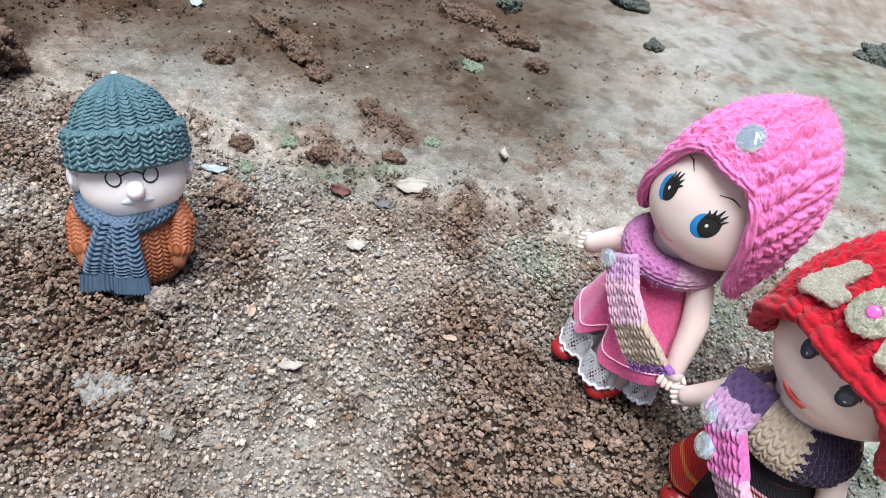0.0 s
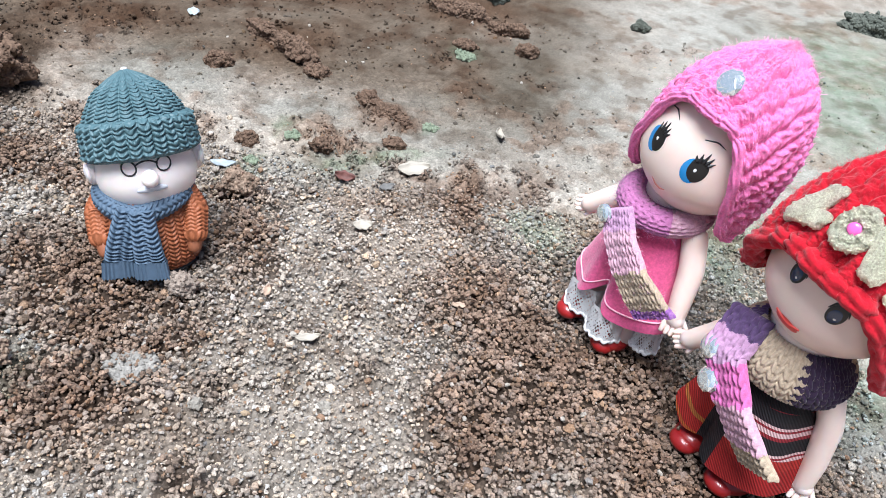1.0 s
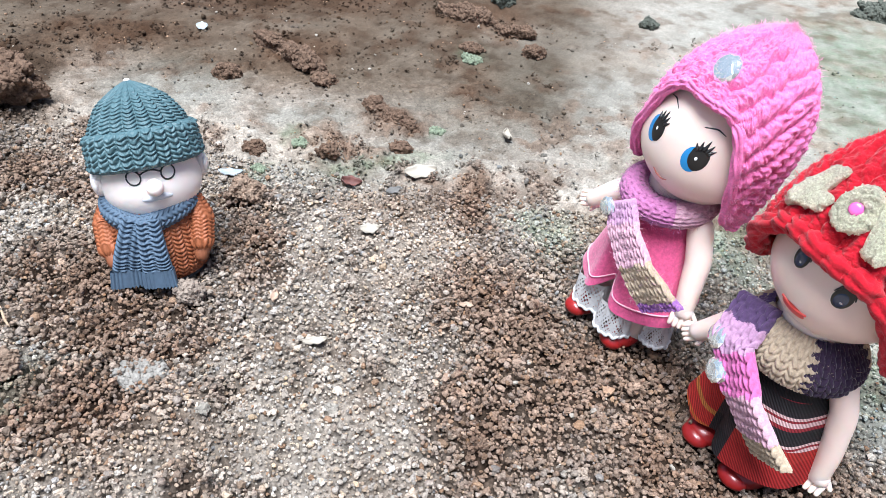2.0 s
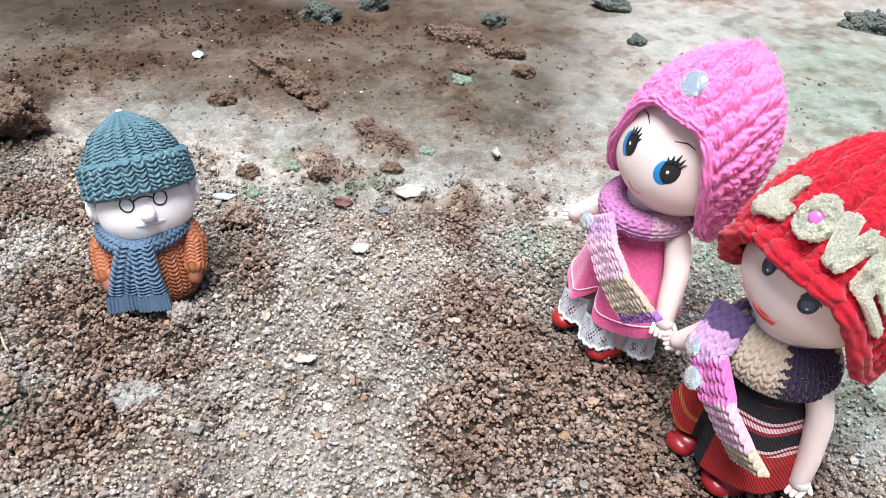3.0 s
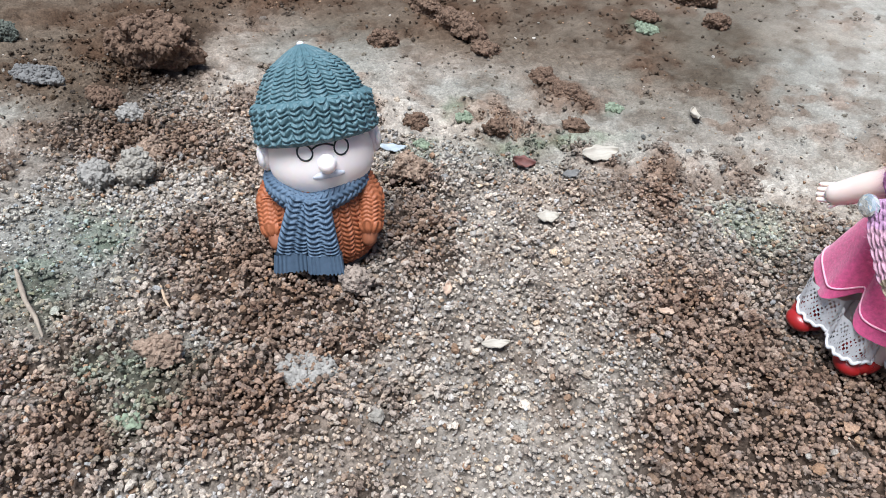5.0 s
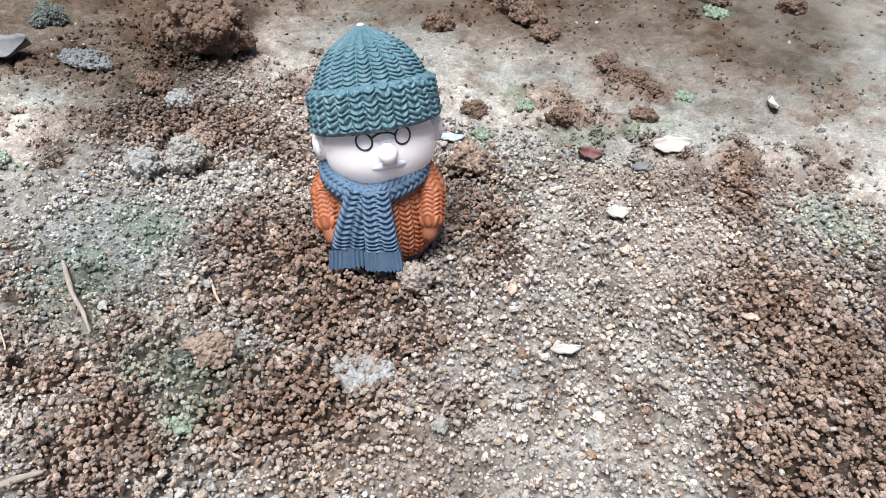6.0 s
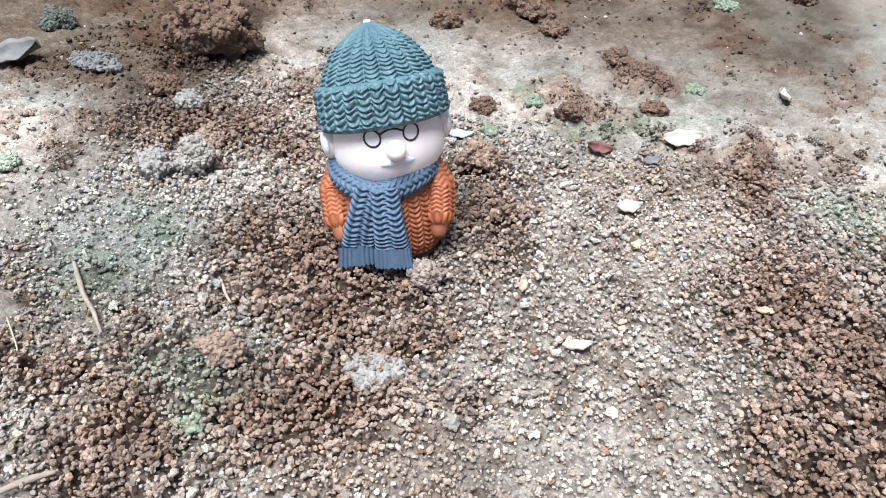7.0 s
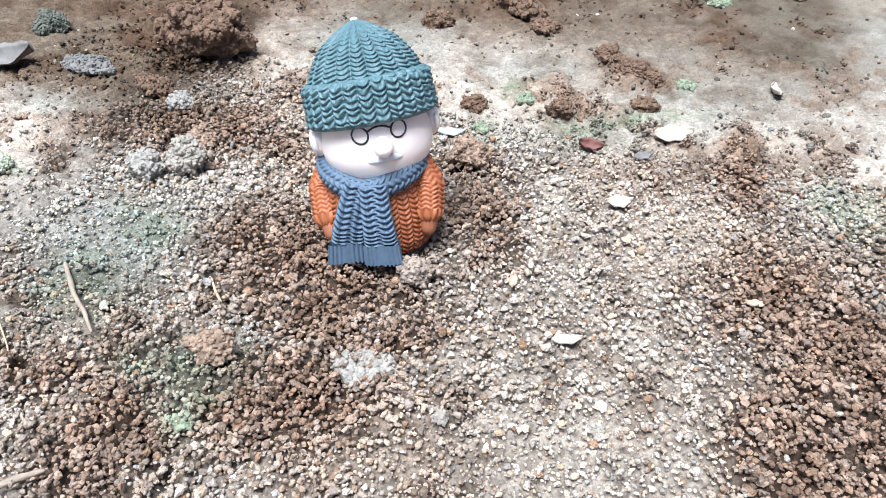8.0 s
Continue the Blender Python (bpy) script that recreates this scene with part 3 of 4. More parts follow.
def scatter(name, label, category, x, y, size, tone, mat, seed, sink=0.25, squash=0.75, up=0.0):
    """Many small uneven crumbs joined into one mesh; sizes and places in millimetres."""
    rs = np.random.RandomState(seed)
    n = len(x)
    V = ICO_V[None] * (1 + 0.2 * rs.randn(n, 12, 1).clip(-1.6, 1.6)) * (0.6 + 0.7 * rs.rand(n, 1, 3))
    q = rs.randn(n, 4)
    q /= np.linalg.norm(q, axis=1)[:, None]
    a, b, c, d = q.T
    R = np.stack([1 - 2 * (c * c + d * d), 2 * (b * c - a * d), 2 * (b * d + a * c), 2 * (b * c + a * d), 1 - 2 * (b * b + d * d), 2 * (c * d - a * b), 2 * (b * d - a * c), 2 * (c * d + a * b), 1 - 2 * (b * b + c * c)], -1).reshape(n, 3, 3)
    V = np.einsum("nij,nkj->nki", R, V) * (size / 2)[:, None, None]
    V[:, :, 2] *= squash
    V += np.stack([x, y, height_of(x, y) + up + size * (0.5 * squash - sink)], -1)[:, None, :]
    F = ICO_F[None] + (np.arange(n) * 12)[:, None, None]
    me = bpy.data.meshes.new(name)
    me.vertices.add(n * 12)
    me.vertices.foreach_set("co", (V * 0.001).astype(np.float32).ravel())
    me.loops.add(n * 60)
    me.loops.foreach_set("vertex_index", F.astype(np.int32).ravel())
    me.polygons.add(n * 20)
    me.polygons.foreach_set("loop_start", np.arange(n * 20, dtype=np.int32) * 3)
    me.polygons.foreach_set("use_smooth", np.repeat(rs.rand(n) < 0.3, 20))
    me.materials.append(mat)
    t = me.attributes.new("tone", "FLOAT_COLOR", "POINT")
    col = np.repeat(np.hstack([tone, np.full((n, 1), 0.7)]), 12, 0)
    t.data.foreach_set("color", col.astype(np.float32).ravel())
    me.update(calc_edges=True)
    return tagged(new(name, me), label, category, kind="stuff")


# bare spots under leaves, twig and pebble (x, y, radius)
BARE = [(60, 59, 8), (52, 25, 5), (50.5, -20.5, 5), (40.5, 47.5, 5), (4, 42, 5), (54, 47, 4), (36, -8, 4), (-56, -36, 4), (-48, -43, 4), (-41, -48, 4), (18, -13, 5), (84, 1, 4)]


def covered(x, y):
    near = np.zeros(len(x), dtype=bool)
    for a, b, r in BARE:
        near |= np.hypot(x - a, y - b) < 0.4 * r
    return near


def build_crumbs():
    rs = np.random.RandomState(11)
    # one crumb to each small cell of the near ground, then looser ones further off
    step = 0.82
    gx, gy = np.meshgrid(np.arange(-78, 190, step), np.arange(-82, 52, step), indexing="ij")
    n = gx.size
    x, y = gx.ravel() + step * rs.uniform(-0.6, 0.6, n), gy.ravel() + step * rs.uniform(-0.6, 0.6, n)
    m = 18000
    x, y = np.append(x, rs.uniform(-140, 260, m)), np.append(y, 50 + 150 * rs.rand(m) ** 1.4)
    m = 5000
    x, y = np.append(x, rs.uniform(-135, -76, m)), np.append(y, rs.uniform(-40, 60, m))
    far = np.arange(len(x)) >= n
    loose, sand, hard, green, dark = zones(x, y)
    keep = (rs.rand(len(x)) < np.where(far, 0.3 + 0.7 * loose - 0.15 * hard, 0.93 - 0.28 * hard)) & ~covered(x, y)
    keep &= ~((y < -60) & (x > 120)) & ~((y < -45) & (x < -60))
    x, y, sand, hard, loose = x[keep], y[keep], sand[keep], hard[keep], loose[keep]
    m = len(x)
    size = 0.58 + 0.85 * rs.rand(m) ** 2 + 1.2 * (rs.rand(m) ** 14) - 0.35 * hard - 0.3 * sand
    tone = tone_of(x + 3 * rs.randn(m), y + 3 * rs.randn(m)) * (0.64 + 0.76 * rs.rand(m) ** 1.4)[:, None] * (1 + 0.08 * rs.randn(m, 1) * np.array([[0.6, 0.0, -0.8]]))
    pale = rs.rand(m) < 0.012 + 0.02 * sand
    tone[pale] = np.array([0.52, 0.47, 0.41]) * (0.75 + 0.4 * rs.rand(pale.sum(), 1))
    rust = rs.rand(m) < 0.04
    tone[rust] = np.array([0.34, 0.22, 0.145]) * (0.7 + 0.5 * rs.rand(rust.sum(), 1))
    lift = (0.75 * rs.rand(m) - 0.45) * (1 - 0.6 * hard) - 0.1
    fine = sand > 0.4
    scatter("sand_grains", "pale beige sand grains lying on the earth", "sand", x[fine], y[fine], size[fine], tone[fine], CRUMB, 21, 0.25, 0.8, lift[fine])
    scatter("soil_crumbs", "loose brown soil crumbs strewn over the ground", "soil", x[~fine], y[~fine], size[~fine], tone[~fine], CRUMB, 22, 0.25, 0.8, lift[~fine])
    # crumbs caked together into small ragged heaps in the loose patches
    k, per = 7500, 8
    cx, cy = rs.uniform(-90, 180, k), rs.uniform(-90, 72, k)
    far = np.arange(k) > 7000
    cx[far], cy[far] = rs.uniform(-130, 185, far.sum()), 60 + 150 * rs.rand(far.sum())
    loose = zones(cx, cy)[0]
    keep = (rs.rand(k) < 0.9 * loose + 0.03) & ~covered(cx, cy) & (np.hypot(cx - 6, cy + 5) > 12)
    cx, cy = cx[keep], cy[keep]
    k = len(cx)
    r = (0.8 + 2.6 * rs.rand(k) ** 2.2)[:, None]
    d = rs.randn(k, per, 3)
    d /= np.linalg.norm(d, axis=2)[..., None]
    d *= 0.45 + 0.55 * rs.rand(k, per, 1)
    wide = 0.75 + 0.5 * rs.rand(k, 2)
    x, y = (cx[:, None] + d[..., 0] * r * wide[:, :1]).ravel(), (cy[:, None] + d[..., 1] * r * wide[:, 1:]).ravel()
    up = ((d[..., 2] + 0.4) * r * 0.8).clip(-0.2).ravel()
    size = ((0.5 + 0.6 * rs.rand(k, per)) * (0.6 + 0.3 * r)).ravel()
    shade = (0.75 + 0.5 * rs.rand(k))[:, None] * (0.8 + 0.4 * rs.rand(k, per))
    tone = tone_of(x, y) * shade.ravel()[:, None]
    scatter("coarse_crumbs", "crumbs of brown soil caked into small ragged heaps", "soil", x, y, size, tone, CRUMB, 23, 0.25, 0.9, up)


build_crumbs()


# ---- the bearded figurine with its knitted cap ----
def build_figurine():
    s = Sculpt()
    # coat
    prof_z = np.array([0, 1.5, 4, 9, 15, 20, 24, 27])
    prof_r = np.array([8.6, 10.6, 11.6, 11.8, 11.0, 9.8, 8.2, 6.4])

    def coat(u, v):
        z = v * 26
        r = np.interp(z, prof_z, prof_r) + 0.5 * short_knit(u * 25, z / 1.15) + 0.2 * np.abs(np.sin(np.pi * u * 25))
        a = 2 * np.pi * u
        return r * np.cos(a), r * np.sin(a) * 0.97, z
    s.sheet(coat, 320, 140, COAT_RUST)
    s.ball((0, 0, 0.4), (10.6, 10.2, 2.0), BASE_DARK, 36)
    # sleeves and fists

    def sleeve_bumps(u, v):
        return 0.45 * short_knit(u * 7, v * 14)
    s.tube([(-8.6, 0.5, 20.5), (-11.2, -2.2, 14.5), (-10.2, -6.0, 9.4)], [2.8, 3.3, 3.0], COAT_RUST, 80, 30, sleeve_bumps)
    s.tube([(8.6, 0.5, 20.5), (11.6, -1.8, 15), (11.8, -4.6, 9.8)], [2.8, 3.3, 2.9], COAT_RUST, 80, 30, sleeve_bumps)
    s.tube([(-10.0, -6.6, 8.6), (-9.3, -8.3, 6.4)], [2.3, 1.8], GLOVE)
    s.ball((-8.0, -8.6, 8.0), (1.0, 1.3, 1.3), GLOVE, 12)
    s.tube([(11.8, -4.9, 9.0), (11.6, -6.0, 6.4)], [2.2, 1.8], GLOVE)
    # collar of the scarf

    def collar(u, v):
        a, b = 2 * np.pi * u, 2 * np.pi * v
        ro = 8.6 + 2.9 * np.cos(b) + 0.55 * short_knit(v * 6, u * 50)
        return ro * np.cos(a) * 1.02, ro * np.sin(a) - 0.8, 20.6 + 3.0 * np.sin(b) + 2.2 * np.sin(a) - 1.4 * np.exp(-((u - 0.75) / 0.07) ** 2)
    s.sheet(collar, 320, 80, SCARF_BLUE)
    # the two hanging ends and their fringes
    for x0, x1, lift in ((-1.0, -4.6, 0.0), (2.2, 2.9, 0.9)):
        pts = [(x0, -11.0 - lift, 19.4), (x0 * 0.6 + x1 * 0.4, -12.4 - lift, 15), (x0 * 0.2 + x1 * 0.8, -13.0 - lift, 10), (x1, -13.0 - lift, 6.6)]
        turn = [(1, 0.02 * p[0], 0) if p[0] > 0 else (1, 0.24, 0.0) for p in pts]
        s.strap(pts, turn, [5.6, 6.2, 6.8, 7.2], 1.6, 2, 12, SCARF_BLUE, 0.85, None, True)

        def fringe(u, v, x1=x1, lift=lift):
            a = 2 * np.pi * u
            ca, sa = np.cos(a), np.sin(a)
            x = np.sign(ca) * np.abs(ca) ** 0.6
            th = (1.2 - 0.2 * v) * np.sign(sa) * np.abs(sa) ** 0.5 - 0.3 * np.abs(np.sin(x * 14)) * (sa < 0)
            yy = -13.1 - lift - 0.4 * v
            return x1 - (0.35 if x1 < 0 else -0.1) * v + x * (3.8 + 0.25 * v), yy + th + (0.24 if x1 < 0 else 0.05) * x * 3.8, 7.0 - 4.6 * v + 0.25 * np.sin(x * 31) * v
        s.sheet(fringe, 160, 14, SCARF_BLUE)
        s.ball((x1, -13.0 - lift, 2.6), (3.6, 0.8, 0.5), SCARF_BLUE, 16)
    # head, turned a little on the body
    s.turn = Matrix.Translation((1.1, 0, 27.5)) @ pose(0, 0, 0, 0, -3, 19) @ Matrix.Translation((0, 0, -30))
    h = Head(s, (0, -0.4, 28.6), (11.3, 10.9, 11.6), SKIN_RESIN, 0.07, -4)
    for x in (-1, 1):
        s.ball((x * 12.2, 1.0, 28.9), (1.9, 2.5, 3.6), SKIN_RESIN, 18)
        s.ball((x * 12.9, -0.5, 28.9), (0.8, 1.4, 2.0), SKIN_RESIN, 14)
        ring = [(x * 3.9 + 1.6 * math.cos(a), 3.7 + 1.6 * math.sin(a)) for a in np.linspace(0, 2 * math.pi, 15)]
        h.stroke(ring, [0.2] * 15, BLACK)
        h.spot(x * 3.4, 6.4, 0.8, 0.6, BLACK)
    h.stroke([(-2.4, 4.3), (-1.2, 4.9), (0, 5.1), (1.2, 4.9), (2.4, 4.3)], [0.2] * 5, BLACK)
    s.ball((0.2, -12.2, 29.9), (2.0, 2.6, 2.1), SKIN_RESIN, 24)
    s.tube([(-2.8, -10.7, 26.8), (-1.4, -11.2, 27.1), (0.2, -11.4, 27.3), (1.8, -11.2, 27.1), (3.2, -10.7, 26.8)], [0.6, 0.9, 1.0, 0.9, 0.6], MOUSTACHE)
    # cap, set back on the head: upright folded brim and ribbed crown
    s.turn = s.turn @ Matrix.Translation((0, -11, 34.4)) @ pose(0, 0, 0, -13, 0, 0) @ Matrix.Translation((0, 11, -34.6))

    def brim(u, v):
        a = 2 * np.pi * u
        edge = np.clip(np.minimum(v, 1 - v) * 9, 0, 1) ** 0.5
        r = 11.9 - 0.5 * v + 0.8 * edge + (0.62 * (0.7 + 0.6 * vnoise(u * 28, v * 7, 1.3, 2)) * short_knit(u * 28 + 0.25 * (vnoise(u * 40, v * 8, 1.0, 1) - 0.5), v * 7.5 + 0.3 * np.sin(np.floor(u * 28) * 2.4) + 0.5 * (vnoise(u * 30, v * 9, 1.0, 3) - 0.5)) + 0.85 * np.abs(np.sin(np.pi * u * 28)) ** 0.5) * edge
        return r * np.cos(a), r * np.sin(a) * 0.98, 34.4 + 9.4 * v
    s.sheet(brim, 448, 84, HAT_GREEN)
    s.ball((0, 0, 35.0), (11.8, 11.5, 0.9), HAT_GREEN, 40)

    def crown(u, v):
        a = 2 * np.pi * u
        t = v * 0.995
        r = 10.6 * (1 - t ** 1.75) ** 0.76
        r = r + (0.5 * (0.6 + 0.8 * vnoise(u * 20, t * 12, 1.3, 2)) * short_knit(u * 20 + 0.2 * (vnoise(u * 40, t * 8, 1.0, 1) - 0.5), t * 15 + 0.3 * np.sin(np.floor(u * 20) * 2.4) + 0.5 * (vnoise(u * 30, t * 9, 1.0, 3) - 0.5)) + 1.15 * np.abs(np.sin(np.pi * u * 20)) ** 0.55) * np.clip((1 - t) * 3, 0.05, 1)
        return r * np.cos(a), r * np.sin(a) * 0.98, 42.0 + 12.7 * t
    s.sheet(crown, 360, 140, HAT_GREEN)
    s.ball((0, 0, 43.0), (10.9, 10.7, 0.8), HAT_GREEN, 40)
    s.ball((0, 0, 54.6), (0.8, 0.8, 0.5), SKIN_RESIN, 12)
    ob = s.make("figurine", stand((0.0038, -0.0018, -0.0010), (-0.0024, 0.0065, 0.05), 14))
    return tagged(ob, "resin grandfather figurine, green knit cap, blue scarf, rust sweater", "figurine")


build_figurine()


def arm(s, pts, rad, fingers, mat):
    """A vinyl arm that ends in a small hand with fingers; fingers is the way they point."""
    s.tube(pts, rad, mat, 18, 8)
    c, f = np.array(pts[-1], float), np.array(fingers, float)
    f /= np.linalg.norm(f)
    side = np.cross(f, (0.3, -0.8, 0.5))
    side /= np.linalg.norm(side)
    s.ball(c, (2.5, 2.0, 2.5), mat, 16)
    for k in (-1.5, -0.5, 0.5, 1.5):
        p = c + side * k * 1.15 + f * 1.4
        s.tube([p, p + f * (2.3 - 0.25 * abs(k)) + np.array([0, -0.3, -0.2])], [0.68, 0.55], mat, 10, 3)
    p = c + side * -2.0
    s.tube([p, p + f * 1.0 - side * 1.0], [0.7, 0.55], mat, 10, 3)


def shoe(s, x, y, z, r=4.6):
    s.ball((x, y, z), (r, r * 1.25, r * 0.8), SHOE, 24)
    s.ball((x, y - r * 0.9, z - 0.5), (r * 0.75, r * 0.6, r * 0.55), SHOE, 20)
    s.tube([(x - r * 0.8, y - 1.5, z + 1.2), (x, y - 3.6, z + 2.6), (x + r * 0.8, y - 1.5, z + 1.2)], [0.6, 0.6, 0.6], SHOE, 8, 4)


def bonnet(s, c, edge, tip, zs, rs_, ribs, rows, mat, amp, rim, seed, fibre, pole):
    """A hand-knitted pointed hat. c: its middle; edge(a): height of its rim at the angle a from the front; pole: where its ribs run together."""
    D = np.array(pole, float) / np.linalg.norm(pole)
    E = np.cross(D, (1.0, 0, 0))
    E /= np.linalg.norm(E)
    G = np.cross(D, E)

    def fn(u, v):
        a = 2 * np.pi * u - np.pi / 2
        f = np.abs((2 * np.pi * u + np.pi) % (2 * np.pi) - np.pi)
        z0 = edge(f)
        z = z0 + (zs[-1] - z0) * v
        r = np.interp(z, zs, rs_)
        k = np.clip((z - zs[0]) / (zs[-1] - zs[0]), 0, 1) ** 2
        lean = np.stack([tip[0] * k, tip[1] * k, 0 * k], -1)
        q = np.stack([r * np.cos(a), r * np.sin(a), z - c[2] + 0 * r], -1)
        n = q / (np.linalg.norm(q, axis=-1)[..., None] + 1e-6)
        far = np.arctan2(np.hypot(n @ E, n @ G), n @ D)
        turn = np.arctan2(n @ G, n @ E) / (2 * np.pi) + 0.012 * (vnoise(u * 30, v * 14, 1.0, 3) - 0.5)
        along = far * rows / 2 + 0.35 * (vnoise(u * 50, v * 20, 1.0, 2) - 0.5)
        wob = 1.3 * (vnoise(u * 60, v * 26, 1.0, 3) - 0.5) + 1.0 * (vnoise(u * 170, v * 80, 1.0, 4) - 0.5)
        kk = short_knit(turn * ribs, along)
        groove = np.abs(np.sin(np.pi * turn * ribs)) ** 0.7
        full = np.clip((1.02 - v) * 5, 0, 1) * np.clip(far * 1.4, 0.2, 1)
        lift = (amp * 0.4 * kk + amp * 1.25 * groove + 0.4 * wob) * full
        p = q + lean + n * lift[..., None]
        return c[0] + p[..., 0], c[1] + p[..., 1], c[2] + p[..., 2]
    s.sheet(fn, 400, 160, mat)
    pts = [fn(np.float64(u), np.float64(0.02)) for u in np.linspace(0, 1, 60)]
    s.tube([(p[0] * 0.97 + c[0] * 0.03, p[1] * 0.97 + c[1] * 0.03, p[2]) for p in pts], [rim] * 60, mat, 28, 6,
           lambda u, v: 0.7 * knit(u * 3, v * 40))
    s.fuzz(fn, 24000, 0.85, fibre, seed)
    s.fuzz(fn, 3000, 1.0, fibre, seed + 40, 0.0, 0.08)
    return fn


def build_pink_doll():
    s = Sculpt()
    s.turn = Matrix.Diagonal((1, 1, 0.88, 1))
    # legs and shoes
    shoe(s, -10.6, -6.6, 4.2, 4.2)
    shoe(s, 2.4, -6.6, 3.8, 4.2)
    s.tube([(-7.6, -4.5, 5), (-6, -2, 18)], [3.6, 4.2], SKIN_PALE)
    s.tube([(3.0, -5, 5), (3.4, -3, 18)], [3.6, 4.2], SKIN_PALE)
    # skirt with two deep folds, stitched hem, lace frill beneath

    def skirt(u, v, out=0.0):
        a = 2 * np.pi * u - np.pi / 2
        d = np.abs((2 * np.pi * u + 0.12 + np.pi) % (2 * np.pi) - np.pi)
        notch = np.exp(-(d / 0.2) ** 2)
        r = 7.4 + 7.0 * v ** 0.85 + (1.0 * np.cos(2 * np.pi * u * 5 + 0.6) - 6.5 * notch) * v ** 1.1
        z = 42 - 26.5 * v + 4.6 * notch * v ** 3 + 0.8 * np.cos(2 * np.pi * u * 5 + 0.6) * v
        return -1.4 + (r + out) * 1.02 * np.cos(a), -1.0 + (r + out) * 0.92 * np.sin(a), z
    s.sheet(skirt, 140, 40, PINK_FELT)
    s.sheet(lambda u, v: skirt(u, v, -0.7), 140, 40, PINK_FELT)
    hem = [skirt(np.float64(u), np.float64(0.87), 0.12) for u in np.linspace(0, 1, 90)]
    s.tube(hem, [0.22] * 90, PINK_THREAD, 6, 4)
    lace_id = s.slot(LACE)

    def frill(cx, cy, r0):
        def fn(u, v):
            a = 2 * np.pi * u
            r = r0 + 0.3 * v + 0.22 * np.cos(a * 9)
            z = 16.0 - 9.6 * v - 0.45 * v * np.cos(a * 16)
            return cx + r * np.cos(a), cy + r * np.sin(a), z

        def holes(u, v):
            p = (np.sin(u * 2 * np.pi * 34) * np.sin(v * 31 + 0.4)) > 0.55 + 0.5 * np.sin(u * 2 * np.pi * 8) * np.sin(v * 7)
            return np.where(p & (v > 0.12) & (v < 0.84), -1, lace_id)
        s.sheet(fn, 300, 40, holes)
        s.sheet(lambda u, v: fn(u, 0.9 + 0.1 * v), 120, 3, LACE)
        rim = [fn(np.float64(u), np.float64(1.0)) for u in np.linspace(0, 1, 73)]
        s.tube(rim, [0.42] * 73, LACE, 7, 3)
    frill(-9.0, -5.8, 5.2)
    frill(0.4, -8.6, 4.4)
    frill(9.0, -3.0, 3.2)
    # trunk
    s.ball((-1.2, 0.5, 38), (8.2, 7.4, 10), SKIN_PALE, 30)
    # arms
    arm(s, [(8.6, -0.4, 43.5), (12.0, -2.2, 36), (13.8, -4.6, 29), (15.0, -6.0, 24.0)], [2.9, 2.9, 2.5, 2.1], (0.3, -0.6, -0.8), SKIN_PALE)
    arm(s, [(-10.0, 1.0, 43), (-15.2, -0.6, 37.5), (-19.6, -2.2, 32.5)], [3.2, 3.2, 2.6], (-0.9, -0.3, -0.3), SKIN_PALE)
    s.tube([(-1.2, 0.5, 44), (-1.2, 1.4, 53)], [6.6, 6.4], SKIN, 20)
    # head and painted face, tilted to one side
    s.turn = Matrix.Translation((1.4, 1.8, 56.4)) @ pose(0, 0, 0, 3, 7, 0) @ Matrix.Translation((1.2, -2.6, -61.4))
    h = Head(s, (-1.2, 2.6, 61.4), (13.2, 12.2, 14.4), SKIN, 0.09, -5)
    for x in (-1, 1):
        ex = x * 5.4
        h.spot(ex - 0.6, 2.2, 2.0, 2.8, BLUE_EYE, 0, 0.12)
        h.spot(ex + 0.25, 2.8, 1.95, 2.75, BLACK, 0, 0.2)
        h.spot(ex + 0.1, 2.8, 0.38, 0.5, WHITE, 0, 0.3)
        for k, (dx, dz) in enumerate(((-1.5, 1.6), (-0.6, 2.6), (0.5, 3.4), (1.5, 2.5), (2.2, 1.3))):
            h.stroke([(ex + 0.2 + dx * 0.6, 4.3 + 0.2 * dz), (ex + 0.2 + dx * 0.95, 4.4 + dz * 0.72)], [0.42, 0.1], BLACK)
        h.stroke([(ex - 1.9, 8.6), (ex + x * 0.2, 9.1), (ex + 1.9, 8.4)], [0.1, 0.17, 0.08], BLACK)
    h.stroke([(-2.0, -5.0), (-0.9, -6.0), (0.6, -6.2), (1.7, -5.6)], [0.12, 0.2, 0.2, 0.1], LIP_LINE)
    s.ball((-1.2, -8.9, 59.4), (1.2, 0.8, 0.9), SKIN, 14)
    # hat with a set stone
    zs = np.array([44, 48, 53, 58, 64, 69, 73.5, 78, 82, 85.5, 88.5])
    rr = np.array([11.2, 12.9, 14.1, 14.7, 14.8, 14.3, 13.0, 10.8, 7.8, 4.4, 0.1])
    edge = lambda f: 48.5 + 26.0 * np.exp(-(f / 1.0) ** 5)
    fn = bonnet(s, (-0.9, 3.6, 62), edge, (3.0, 4.6), zs, rr, 27, 17, PINK, 1.1, 0.6, 5, PINK_FUZZ, (0.15, 0.75, 0.65))
    g = fn(np.float64(-0.03), np.float64(0.41))
    s.gem((g[0] + 0.2, g[1] - 1.1, g[2] + 0.4), 3.0, (-0.2, -0.8, 0.6), GEM)
    s.turn = Matrix.Diagonal((1, 1, 0.88, 1))
    # scarf: collar, then one end across the front with a stone
    ids = [s.slot(m) for m in (MAUVE, BLUSH, LILAC)]

